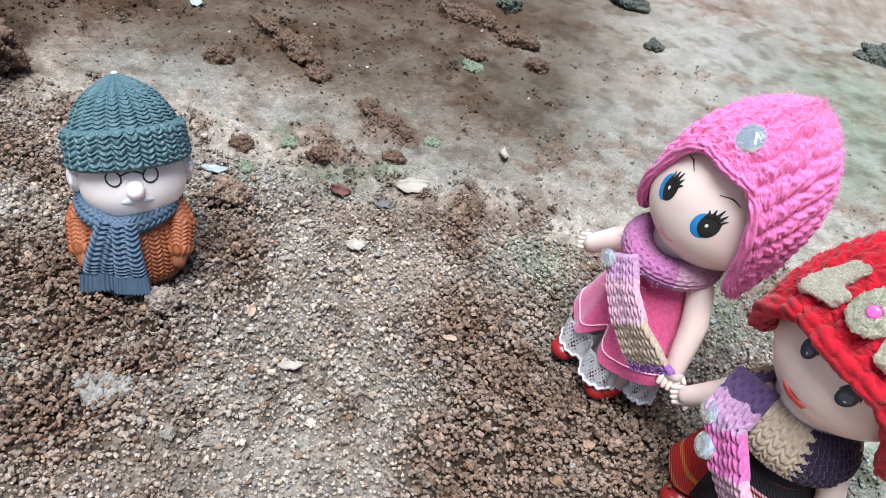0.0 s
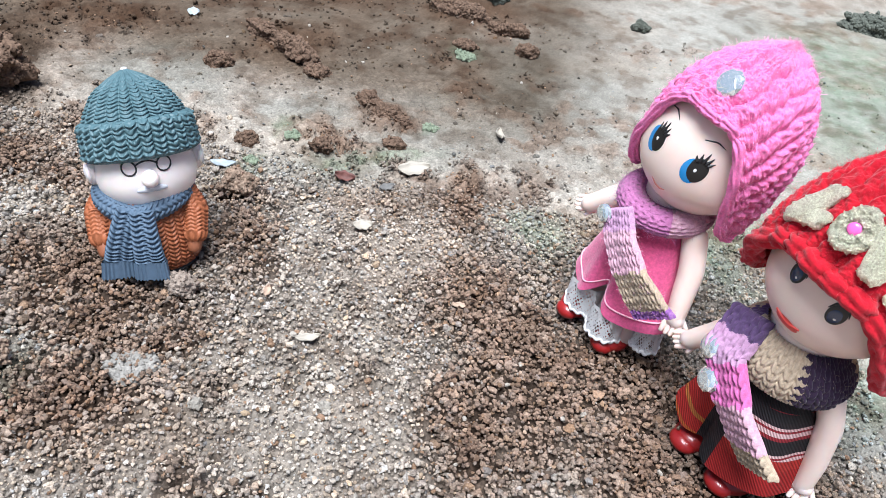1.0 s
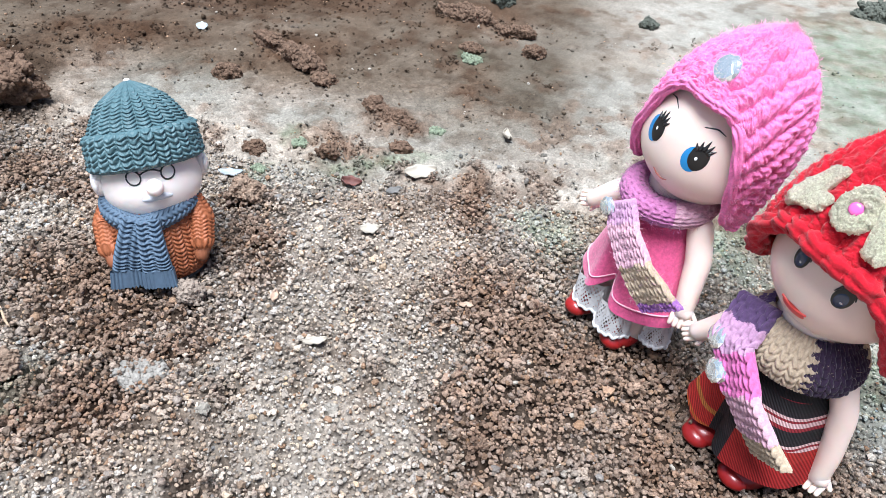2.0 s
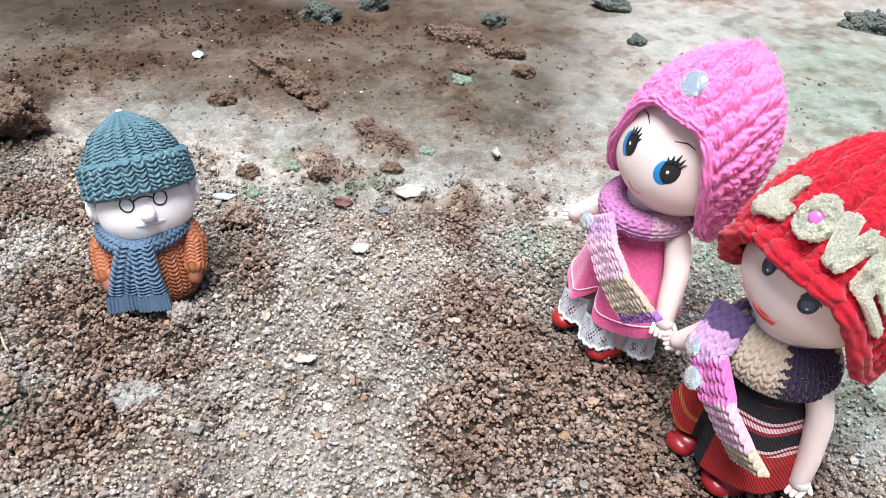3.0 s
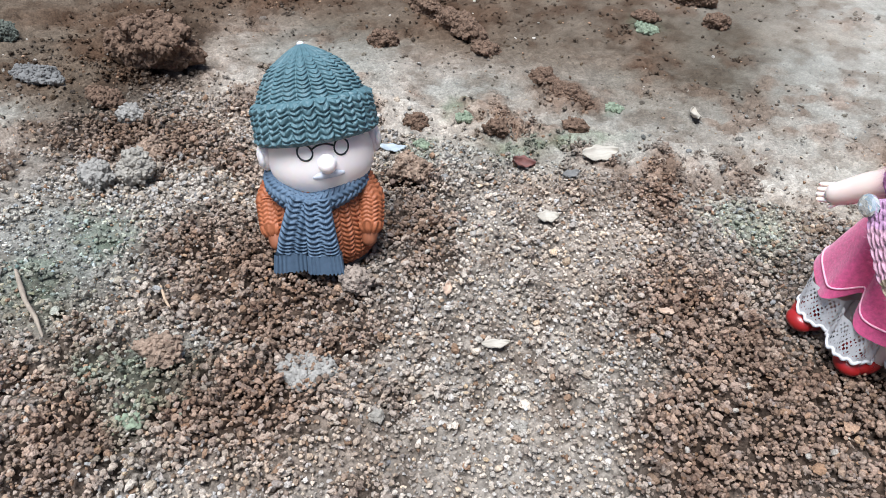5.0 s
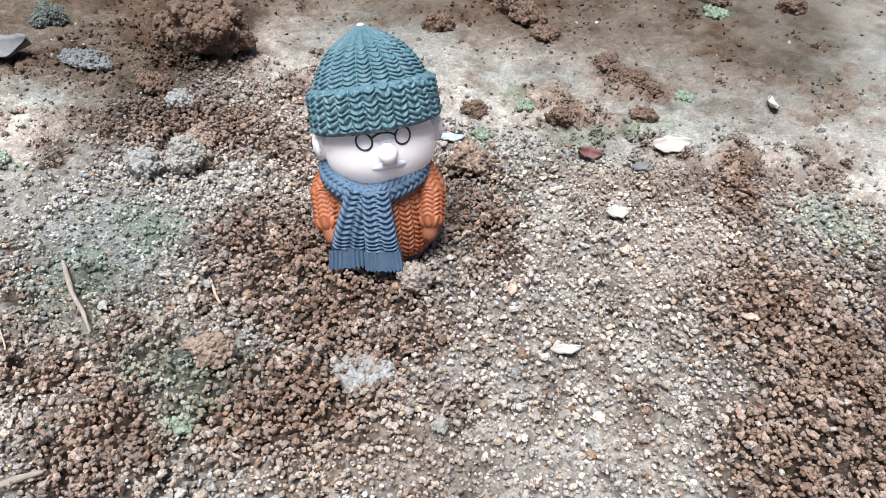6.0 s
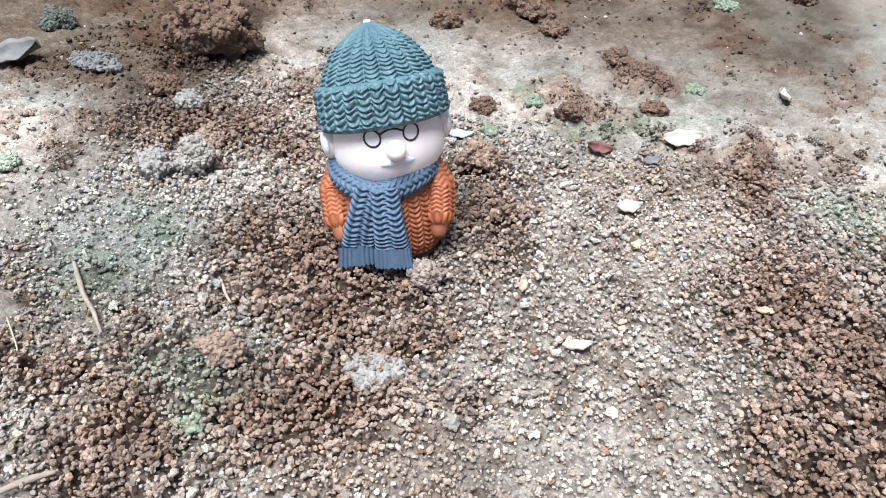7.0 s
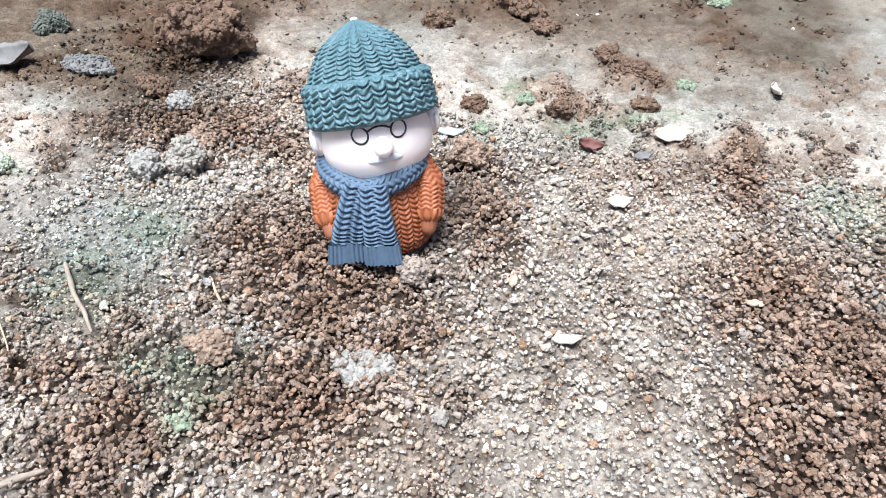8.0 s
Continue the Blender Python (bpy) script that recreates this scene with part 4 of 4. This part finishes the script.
    def collar(u, v):
        a, b = 2 * np.pi * u, 2 * np.pi * v
        ro = 7.2 + 3.5 * np.cos(b) + 0.7 * knit(v * 10, u * 30)
        return -1.4 + ro * np.cos(a), ro * np.sin(a) - 0.4, 47.2 + 3.4 * np.sin(b) + 0.9 * np.sin(a)
    s.sheet(collar, 220, 64, lambda u, v: np.where(np.sin(2 * np.pi * u - 0.5) < -0.1, np.where(np.cos(2 * np.pi * u) > 0.72, ids[1], ids[0]), ids[0]))
    s.fuzz(collar, 5000, 1.4, MAUVE, 8)
    s.strap([(-5.4, -11.2, 46), (-0.8, -13.8, 41), (5.2, -15.0, 35.5), (10.6, -14.0, 30.5), (13.8, -12.2, 26.6)], [(1, -0.1, 0.4), (1, -0.1, 0.4), (1, 0.0, 0.4), (1, 0.2, 0.4), (1, 0.3, 0.4)], [8.0, 9.2, 10.0, 10.6, 11.0], 1.4, 5, 13, CREAM, 0.9,
            [(0.0, LILAC), (0.2, BLUSH), (0.5, CREAM), (0.86, VIOLET)], hair=BLUSH)
    s.gem((-7.4, -13.6, 43.4), 2.4, (-0.35, -0.9, 0.15), GEM)
    ob = s.make("doll", stand((0.126, 0.006, 0.0), (0.1275, 0.0045, 0.09), -45), (GEM,))
    return tagged(ob, "vinyl doll in pink knitted hat, pink felt dress, striped scarf", "doll", "holding pair of dolls")


def build_red_doll():
    s = Sculpt()
    s.turn = Matrix.Diagonal((1, 1, 0.82, 1))
    shoe(s, -6.2, -8.4, 3.0, 4.6)
    shoe(s, 5.2, -8.0, 2.6, 4.8)
    s.tube([(-5, -4.5, 5), (-4.6, -3, 18)], [3.6, 4.4], SKIN_PALE)
    s.tube([(5, -4.5, 5), (4.6, -3, 18)], [3.6, 4.4], SKIN_PALE)
    # wrapped ribbon dress: two overlapping panels and a red hem
    ids = [s.slot(PLAID_RED), s.slot(PLAID_DARK)]

    def skirt(u, v, out=0.0):
        a = 2 * np.pi * u - np.pi / 2
        fold = 0.9 * np.cos(2 * np.pi * u * 6 + 0.9)
        d = np.abs((2 * np.pi * u + 0.25 + np.pi) % (2 * np.pi) - np.pi)
        r = 8.0 + 7.3 * v ** 0.9 + fold * v ** 1.4 - 5.5 * np.exp(-(d / 0.24) ** 2) * v ** 1.3
        return (r + out) * np.cos(a), -3.2 + (r + out) * 0.9 * np.sin(a), 38 - 29.5 * v + 0.9 * np.cos(2 * np.pi * u * 6 + 0.9) * v

    ids += [s.slot(RED_TWILL), s.slot(BLACK_TWILL)]

    def plaid(u, v):
        left = (u > 0.62) & (u < 0.94)
        gap = (u > 0.94) | (u < 0.03)
        return np.select([left & (v > 0.22), gap, (v > 0.66) & (u < 0.3), v < 0.2], [ids[0], ids[3], ids[2], ids[3]], ids[1])
    s.sheet(skirt, 150, 50, plaid)
    s.sheet(lambda u, v: skirt(u, v, -0.6), 100, 24, PLAID_DARK)
    s.ball((0, -2.6, 38), (8.6, 7.8, 9), SKIN_PALE, 30)
    arm(s, [(-10, -4.5, 40.5), (-14, -6, 32), (-18.4, -7.6, 25.2)], [3.0, 2.9, 2.3], (-0.75, -0.35, -0.6), SKIN_PALE)
    arm(s, [(9.6, -1.8, 40.5), (12.8, -0.6, 30), (14.6, -1.0, 18), (15.2, -1.6, 10.5)], [2.7, 2.6, 2.3, 2.0], (0.1, -0.5, -0.85), SKIN_PALE)
    s.tube([(0.2, -2.6, 42), (0.6, -2.4, 54)], [7.6, 7.0], SKIN, 20)
    s.turn = Matrix.Translation((1.4, -1.8, 52.3)) @ pose(0, 0, 0, 2, 9, 5) @ Matrix.Translation((-1.0, 1.8, -61.2))
    h = Head(s, (1.0, -1.8, 61.2), (13.0, 12.0, 13.8), SKIN, 0.06, -3)
    for x in (-1, 1):
        ex = 0.4 + x * 4.6
        ez = 3.3 - 0.5 * x
        h.spot(ex, ez, 1.55, 2.05, BLACK, 0, 0.12)
        h.spot(ex, ez - 0.3, 1.15, 1.5, NAVY_EYE, 0, 0.2)
        h.spot(ex + 0.3, ez - 0.8, 0.3, 0.26, WHITE, 0, 0.3)
        h.stroke([(ex - 1.7, ez + 0.5), (ex - 1.1, ez + 1.8), (ex, ez + 2.3), (ex + 1.1, ez + 1.8), (ex + 1.7, ez + 0.5)], [0.1, 0.26, 0.3, 0.26, 0.1], BLACK)
    h.spot(-0.5, -6.1, 2.6, 1.35, LIP, 0, 0.22)
    h.stroke([(-3.1, -5.1), (-1.9, -5.4), (-0.5, -5.6), (0.9, -5.4), (2.1, -5.1)], [0.25, 0.4, 0.35, 0.4, 0.25], LIP)
    s.ball((0.4, -12.9, 59.6), (1.4, 0.9, 1.1), SKIN, 14)
    zs = np.array([44, 48, 53, 58, 64, 69, 74, 79, 84, 88, 91])
    rr = np.array([12.0, 14.4, 16.0, 16.8, 17.0, 16.2, 14.6, 12.4, 9.0, 5.4, 0.8])
    edge = lambda f: 50.5 + 19.0 * np.exp(-(f / 1.1) ** 4)
    fn = bonnet(s, (1.0, -0.4, 62), edge, (1.0, 4.6), zs, rr, 26, 17, RED, 1.0, 1.5, 6, RED_FUZZ, (0.1, 0.6, 0.8))
    # gold glitter letters on the front of the hat

    grit = np.random.RandomState(4)

    def bar(u0, v0, u1, v1, w=0.95):
        P = []
        for k in np.linspace(0, 1, 5):
            p = np.array(fn(np.float64(u0 + (u1 - u0) * k), np.float64(v0 + (v1 - v0) * k)))
            n = np.array([p[0] - 1.0, p[1] + 0.4, 7.0])
            P.append(p + n / np.linalg.norm(n) * 0.75)
        s.tube(P, [w * 0.85] * 5, GLITTER, 8, 3)
        for c in np.repeat(P, 7, 0):
            d = grit.randn(3)
            q = c + d / np.linalg.norm(d) * w * 0.85
            s.put(CUBE_V * 0.3 * (0.4 + 0.9 * grit.rand(1, 3)) @ np.array(Euler(grit.rand(3) * 6).to_matrix()) + q, CUBE_F, np.full(6, s.slot(GLITTER)))
    for k in np.linspace(0, 0.02, 3):
        bar(-0.128 + k, 0.2, -0.122 + k, 0.48, 1.15)
        bar(-0.128, 0.2 + 3.5 * k, -0.072, 0.22 + 3.5 * k, 1.15)
    for q in (0.02, 0.03):
        for k in range(14):
            a, b = 2 * math.pi * k / 14, 2 * math.pi * (k + 1) / 14
            bar(-0.025 + q * math.cos(a), 0.36 + q * 4.2 * math.sin(a), -0.025 + q * math.cos(b), 0.36 + q * 4.2 * math.sin(b), 1.15)
    for k in np.linspace(0, 0.018, 3):
        bar(0.014 + k, 0.48, 0.036 + k, 0.2, 1.15)
        bar(0.036 + k, 0.2, 0.066 + k, 0.46, 1.15)
        bar(0.09 + k, 0.18, 0.096 + k, 0.45, 1.15)
    for k in (0.18, 0.31, 0.44):
        bar(0.092, k, 0.15, k - 0.02, 1.25)
    g = fn(np.float64(-0.025), np.float64(0.36))
    s.gem((g[0], g[1] - 1.2, g[2] + 0.7), 1.15, (0.1, -0.8, 0.6), PINK_GEM)
    s.turn = Matrix.Diagonal((1, 1, 0.82, 1))
    # knitted shawl round the shoulders
    sh = [s.slot(m) for m in (CREAM, PURPLE, LILAC, PLUM, MAGENTA)]

    def shawl(u, v):
        a = 2 * np.pi * u - np.pi / 2
        z = 49.5 - 12.5 * v
        r = 7.2 + 5.0 * np.sin(np.clip(v * 1.25, 0, 1) * np.pi / 2) - 1.0 * v ** 3 + 0.8 * knit(u * 30, v * 6, True)
        return 0.2 + r * 1.02 * np.cos(a), -2.8 + r * 0.92 * np.sin(a), z

    def shades(u, v):
        f = (u + 0.5) % 1.0 - 0.5
        f = f + 0.015 * np.sin(v * 6 * 6.28)
        return np.select([f < -0.3, f < -0.2, f < -0.12, f < 0.12, f < 0.33], [sh[0], sh[0], sh[1], sh[0], sh[3]], sh[0])
    s.sheet(shawl, 420, 84, shades)
    s.fuzz(shawl, 500, 0.9, CREAM, 9)
    s.strap([(-7.0, -8.8, 48.6), (-4.9, -15.9, 41), (2.4, -17.8, 33), (8.2, -16.8, 26.5), (12.4, -15.4, 21.4)], [(1, -0.1, 0.2)] * 5, [9.6, 9.8, 9.8, 10.4, 11.2], 1.6, 4, 15, LILAC, 1.25,
            [(0.0, PURPLE), (0.14, LILAC), (0.3, MAGENTA), (0.5, BLUSH), (0.78, CREAM)])
    s.gem((-8.1, -16.6, 39.5), 2.9, (-0.45, -0.85, 0.3), GEM)
    s.gem((-4.2, -18.8, 33.6), 2.9, (-0.4, -0.88, 0.3), GEM)
    ob = s.make("doll", stand((0.153, -0.025, 0.0), (0.153, -0.025, 0.09), -53), (GEM, GLITTER))
    return tagged(ob, "vinyl doll in red knitted hat, plaid ribbon dress, striped shawl", "doll", "holding pair of dolls")


build_pink_doll()
build_red_doll()


# ---- loose things on the ground ----
def lump(name, x, y, size, mat, label, category, seed, group="", rough=0.6, sub=4, sink=0.3, turn=0.0, fine=0.1):
    """A clod or stone: an uneven body with crumbly relief. size: length, width and height in millimetres."""
    bm = bmesh.new()
    bmesh.ops.create_icosphere(bm, subdivisions=sub, radius=0.5)
    off = Vector((seed * 3.1, seed * 1.7, seed * 0.9))
    for v in bm.verts:
        p = v.co.copy()
        k = 1 + rough * noise.noise(p * 2.2 + off) + rough * 0.5 * noise.noise(p * 4.5 + off) + fine * noise.noise(p * 11 + off)
        v.co = Vector((p.x * size[0], p.y * size[1], p.z * size[2])) * k * 0.001
    me = bpy.data.meshes.new(name)
    # crumbs and chips caked to the surface
    rs = np.random.RandomState(seed)
    body = np.array([v.co for v in bm.verts])
    body = body[body[:, 2] > -0.3 * size[2] * 0.001]
    V, F = [], []
    for p in body[rs.randint(0, len(body), int(min(1300, 7 * size[0] * size[1])))]:
        g = 0.0005 * max(1.0, size[0] / 16) * (0.5 + 1.2 * rs.rand() ** 2.5)
        V += list(ICO_V * g * (0.75 + 0.5 * rs.rand(1, 3)) @ np.array(Euler(rs.rand(3) * 6).to_matrix()) + 0.12 * g * rs.randn(12, 3) + p * (0.94 + 0.1 * rs.rand()))
    for n0 in range(0, len(V), 12):
        vs = [bm.verts.new(q) for q in V[n0:n0 + 12]]
        for f in ICO_F:
            bm.faces.new([vs[k] for k in f])
    bm.to_mesh(me)
    bm.free()
    me.materials.append(mat)
    ob = new(name, me)
    z = float(height_of(np.array([float(x)]), np.array([float(y)]))[0])
    ob.matrix_world = pose(x * 0.001, y * 0.001, (z + size[2] * (0.5 - sink)) * 0.001, 0, 0, turn)
    return tagged(ob, label, category, group)


def leaf(name, x, y, length, width, mat, label, turn, tilt=(8, 0), cup=0.25, tip=0.0, category="leaf", lift=0.4):
    """A small dry leaf or scale with thickness, cupped and slightly twisted."""
    n, m = 22, 10
    us, vs = np.linspace(0, 1, n), np.linspace(-1, 1, m)
    U, W = np.meshgrid(us, vs, indexing="ij")
    half = width / 2 * np.sin(np.pi * np.clip(U * 0.96 + 0.02, 0, 1)) ** 0.7 * (1 - tip * U) * (1 + 0.1 * np.sin(U * 17) * np.sign(W))
    X, Y = (U - 0.5) * length, W * half
    Z = cup * width * (W ** 2) * 0.5 + 0.08 * length * (2 * U - 1) ** 2 + 0.12 * np.sin(U * 11 + W * 3) + 0.1 * (1 - np.abs(W)) ** 3
    top = np.stack([X, Y, Z], -1).reshape(-1, 3)
    V = np.vstack([top, top - np.array([0, 0, 0.22])]) * 0.001
    F = []
    for i in range(n - 1):
        for j in range(m - 1):
            a, b, c, d = i * m + j, (i + 1) * m + j, (i + 1) * m + j + 1, i * m + j + 1
            F += [(a, b, c, d), (a + n * m, d + n * m, c + n * m, b + n * m)]
    for i in range(n - 1):
        for j in (0, m - 1):
            a, b = i * m + j, (i + 1) * m + j
            F.append((a, b, b + n * m, a + n * m))
    for j in range(m - 1):
        for i in (0, n - 1):
            a, b = i * m + j, i * m + j + 1
            F.append((a, b, b + n * m, a + n * m))
    me = smooth(name, V, np.array(F), [mat], np.zeros(len(F)))
    ob = new(name, me)
    ring = np.linspace(0, 2 * np.pi, 24)
    z = float(np.percentile(height_of(x + 0.3 * length * np.cos(ring), y + 0.3 * length * np.sin(ring)), 70))
    ob.matrix_world = pose(x * 0.001, y * 0.001, (z + 0.4 * lift) * 0.001, tilt[0], tilt[1], turn)
    return tagged(ob, label, category)


def strand(name, pts, rad, mat, label, category):
    """A twig or root lying on the soil through pts (x, y, extra height), in millimetres."""
    s = Sculpt()
    P = []
    for x, y, up in pts:
        P.append((x, y, float(height_of(np.array([float(x)]), np.array([float(y)]))[0]) + up + 0.6))
    s.tube(P, rad, mat, 12, 8, lambda u, v: 0.12 * rad[0] * np.sin(u * 18.8 + v * 7) * np.sin(v * 40))
    return tagged(s.make(name, Matrix()), label, category)


CL = "crumbly brown soil clod lying on the ground"
lump("soil_clod", -84, 62, (26, 17, 17), CLOD, "large crumbly dark brown soil clod on the ground", "clod", 1, "soil clods", 0.55, 5, 0.02)
lump("soil_clod", -87, 37, (9, 7, 6.5), CLOD, CL, "clod", 2, "soil clods")
lump("soil_clod", -23, 105, (9, 7, 7), CLOD, CL, "clod", 3, "soil clods")
lump("soil_clod", 6, 58, (6.5, 5.5, 5.5), CLOD, CL, "clod", 4, "soil clods")
lump("soil_clod", 29, 61, (6.5, 5, 5), CLOD, CL, "clod", 5, "soil clods")
lump("soil_clod", 51, 72, (7, 5, 3.8), CLOD, CL, "clod", 6, "soil clods")
lump("soil_clod", 36, 97, (9, 6, 5), CLOD, CL, "clod", 7, "soil clods", turn=-30)
lump("soil_clod", 46, 89, (14, 7, 6), CLOD, CL, "clod", 8, "soil clods", turn=-25)
lump("soil_clod", -18, 136, (15, 9, 7), CLOD, CL, "clod", 9, "soil clods", turn=-40)
lump("soil_clod", 0, 124, (22, 10, 9), CLOD, "long ridge of dark crumbly soil on the ground", "clod", 10, "soil clods", turn=-38, sub=5)
lump("soil_clod", 12, 112, (9, 7, 5), CLOD, CL, "clod", 11, "soil clods")
lump("soil_clod", 54, 196, (26, 11, 9), CLOD, CL, "clod", 12, "soil clods", turn=-10, sub=5)
lump("soil_clod", 78, 184, (17, 9, 7), CLOD, CL, "clod", 13, "soil clods")
lump("soil_clod", 88, 164, (8, 7, 7), CLOD, CL, "clod", 14, "soil clods")
lump("soil_clod", 62, 160, (9, 6, 4), CLOD, CL, "clod", 15, "soil clods")
lump("soil_clod", -14, 202, (17, 11, 10), STONE_DARK, "dark mossy soil lump at the far edge", "clod", 16, "soil clods")
lump("soil_clod", 8, 222, (14, 10, 12), STONE_DARK, "dark mossy soil lump at the far edge", "clod", 17, "soil clods")
lump("soil_clod", 68, 218, (11, 8, 8), STONE_DARK, "dark mossy soil lump at the far edge", "clod", 30, "soil clods")
lump("soil_clod", 127, 262, (18, 11, 9), STONE_DARK, "dark mossy soil lump at the far edge", "clod", 31, "soil clods")
lump("soil_clod", 138, 216, (8, 7, 5), STONE_DARK, "dark mossy soil lump at the far edge", "clod", 21, "soil clods")
lump("soil_clod", -60, 20, (8, 7, 5), CLOD_DRY, CL, "clod", 18, "soil clods")
lump("soil_clod", 13, 32, (10, 7, 6.5), CLOD_DRY, CL, "clod", 19, "soil clods")
lump("soil_clod", -12.5, -46, (7, 5.5, 5), CLOD_DRY, CL, "clod", 20, "soil clods", sink=0.12)
lump("mossy_stone", -146, 61, (10, 8, 8), STONE_DARK, "dark green mossy stone on the earth", "stone", 22)
lump("mossy_stone", 262, 275, (30, 16, 9), STONE_DARK, "dark green mossy stone on the earth", "stone", 32)
lump("stone", 16, -13, (7, 5.5, 5.5), PEBBLE, "rough grey brown pebble beside the figurine", "stone", 23, rough=0.35, sink=0.05)
lump("stone", -54, 6, (9.5, 8, 8.5), STONE_PALE, "pale crumbly mortar stone on the ground", "stone", 24, "mortar stones", 0.45, sink=0.1)
lump("stone", -63, 1, (9, 7, 6.5), STONE_GREY, "grey crumbly mortar stone on the ground", "stone", 25, "mortar stones", 0.45, sink=0.12)
lump("stone", -74, 31, (8, 6, 5), STONE_GREY, "grey crumbly mortar stone on the ground", "stone", 26, "mortar stones", 0.4)
lump("stone", 16, -38.5, (10, 9, 2.4), STONE_GREY, "flat grey mortar patch bedded in the soil", "stone", 27, "mortar stones", 0.4, sink=0.3, fine=0.3)
lump("stone", -117, 43, (16, 9, 6), LEAF_GREY, "ash grey crumbly lump on the ground", "stone", 28, "mortar stones", 0.7, 5)
lump("stone", -18, -41, (2.6, 2.2, 2), STONE_PALE, "small white pebble on the soil", "stone", 33, "small pebbles", 0.3, 2)
lump("stone", 34, -46, (2.8, 2, 1.4), STONE_PALE, "small white pebble on the soil", "stone", 34, "small pebbles", 0.3, 2)
lump("stone", 60, -39, (2.4, 2.2, 1.6), STONE_PALE, "small white pebble on the soil", "stone", 35, "small pebbles", 0.3, 2)
lump("stone", -101, -10, (7, 6, 3), GREENISH, "pale green pebble on the hard earth", "stone", 36, "small pebbles", 0.35, 3)
for a, b, k, seed in ((60, 88, 5, 41), (11, 47, 4, 42), (18, 66, 4.5, 43), (63, 150, 8, 44), (-9, -62, 3.5, 45)):
    lump("moss_tuft", a, b, (k, k * 0.8, k * 0.3), MOSS, "small tuft of green moss on the soil", "moss", seed, "moss tufts", 0.6, 3)
leaf("dry_leaf", 60, 59.5, 10.5, 6.5, LEAF_PALE, "curled cream dry leaf lying on the earth", 24, (14, -4), 0.35, 0.25, lift=1.8)
leaf("dry_leaf", 84, 91, 10, 4, LEAF_PALE, "narrow cream dry leaf standing in the crumbs", 100, (20, 14), 0.5, 0.3, lift=1.4)
leaf("dry_leaf", 52, 25.5, 5.6, 4.4, LEAF_PALE, "small cream leaf scrap on the sand", 20, (4, 0), 0.4, 0.1, lift=0.5)
leaf("dry_leaf", 50.5, -20.5, 6.0, 2.4, LEAF_PALE, "small oval white leaf chip on the sand", 24, (4, 0), 0.5, 0.1, lift=0.6)
leaf("dry_leaf", 40.5, 47.5, 6.4, 4.0, LEAF_RED, "crumpled dark red leaf scrap on the earth", 10, (14, 8), 0.8, 0.1, lift=0.5)
leaf("dry_leaf", 54, 47, 5.0, 3.2, LEAF_GREY, "small grey leaf chip on the earth", 40, (4, 0), 0.3, 0.1, lift=0.5)
leaf("dry_leaf", -141, 36, 18, 10, LEAF_GREY, "grey dry leaf raised off the ground", 30, (18, -10), 0.6, 0.1, lift=2.4)
leaf("seed_husk", 36, -8, 4.6, 2.1, HUSK, "small tan seed husk on the soil", 100, (4, 4), 0.6, 0.2, "seed", 0.6)
leaf("seed_husk", 84, 1, 4.6, 1.8, HUSK, "small tan seed husk on the soil", 20, (4, 4), 0.6, 0.2, "seed", 0.8)
leaf("stone_flake", 4, 42, 7.5, 3.4, FLAKE, "thin blue grey flake on the ground", 12, (4, 0), 0.2, 0.1, "flake", 0.6)
leaf("stone_flake", -50, 143, 5, 4, FLAKE, "small shiny pale flake on the ground", 12, (30, 0), 0.2, 0.1, "flake", 2.4)
strand("twig", [(-59, -34, 0.5), (-53, -39, 0.6), (-48, -43, 0.7), (-43, -46, 0.6), (-38, -50, 0.4)], [0.4, 0.62, 0.5, 0.5, 0.25], WOOD, "thin pale weathered twig lying on hard earth", "twig")
strand("twig", [(-31, -84, 0.2), (-28, -81, 0.5), (-25, -78, 0.3)], [0.5, 0.7, 0.4], WOOD, "short pale splinter of wood in the soil", "twig")
strand("root_fibre", [(-59, -53, 0.6), (-52, -58, 1.2), (-45, -64, 0.5)], [0.16, 0.18, 0.14], ROOT, "fine tan root hair on the soil", "root")
strand("root_fibre", [(-25, -28, 0.6), (-22, -31, 1.2), (-19, -33.5, 0.6)], [0.25, 0.35, 0.22], ROOT, "short tan root splinter in the soil", "root")
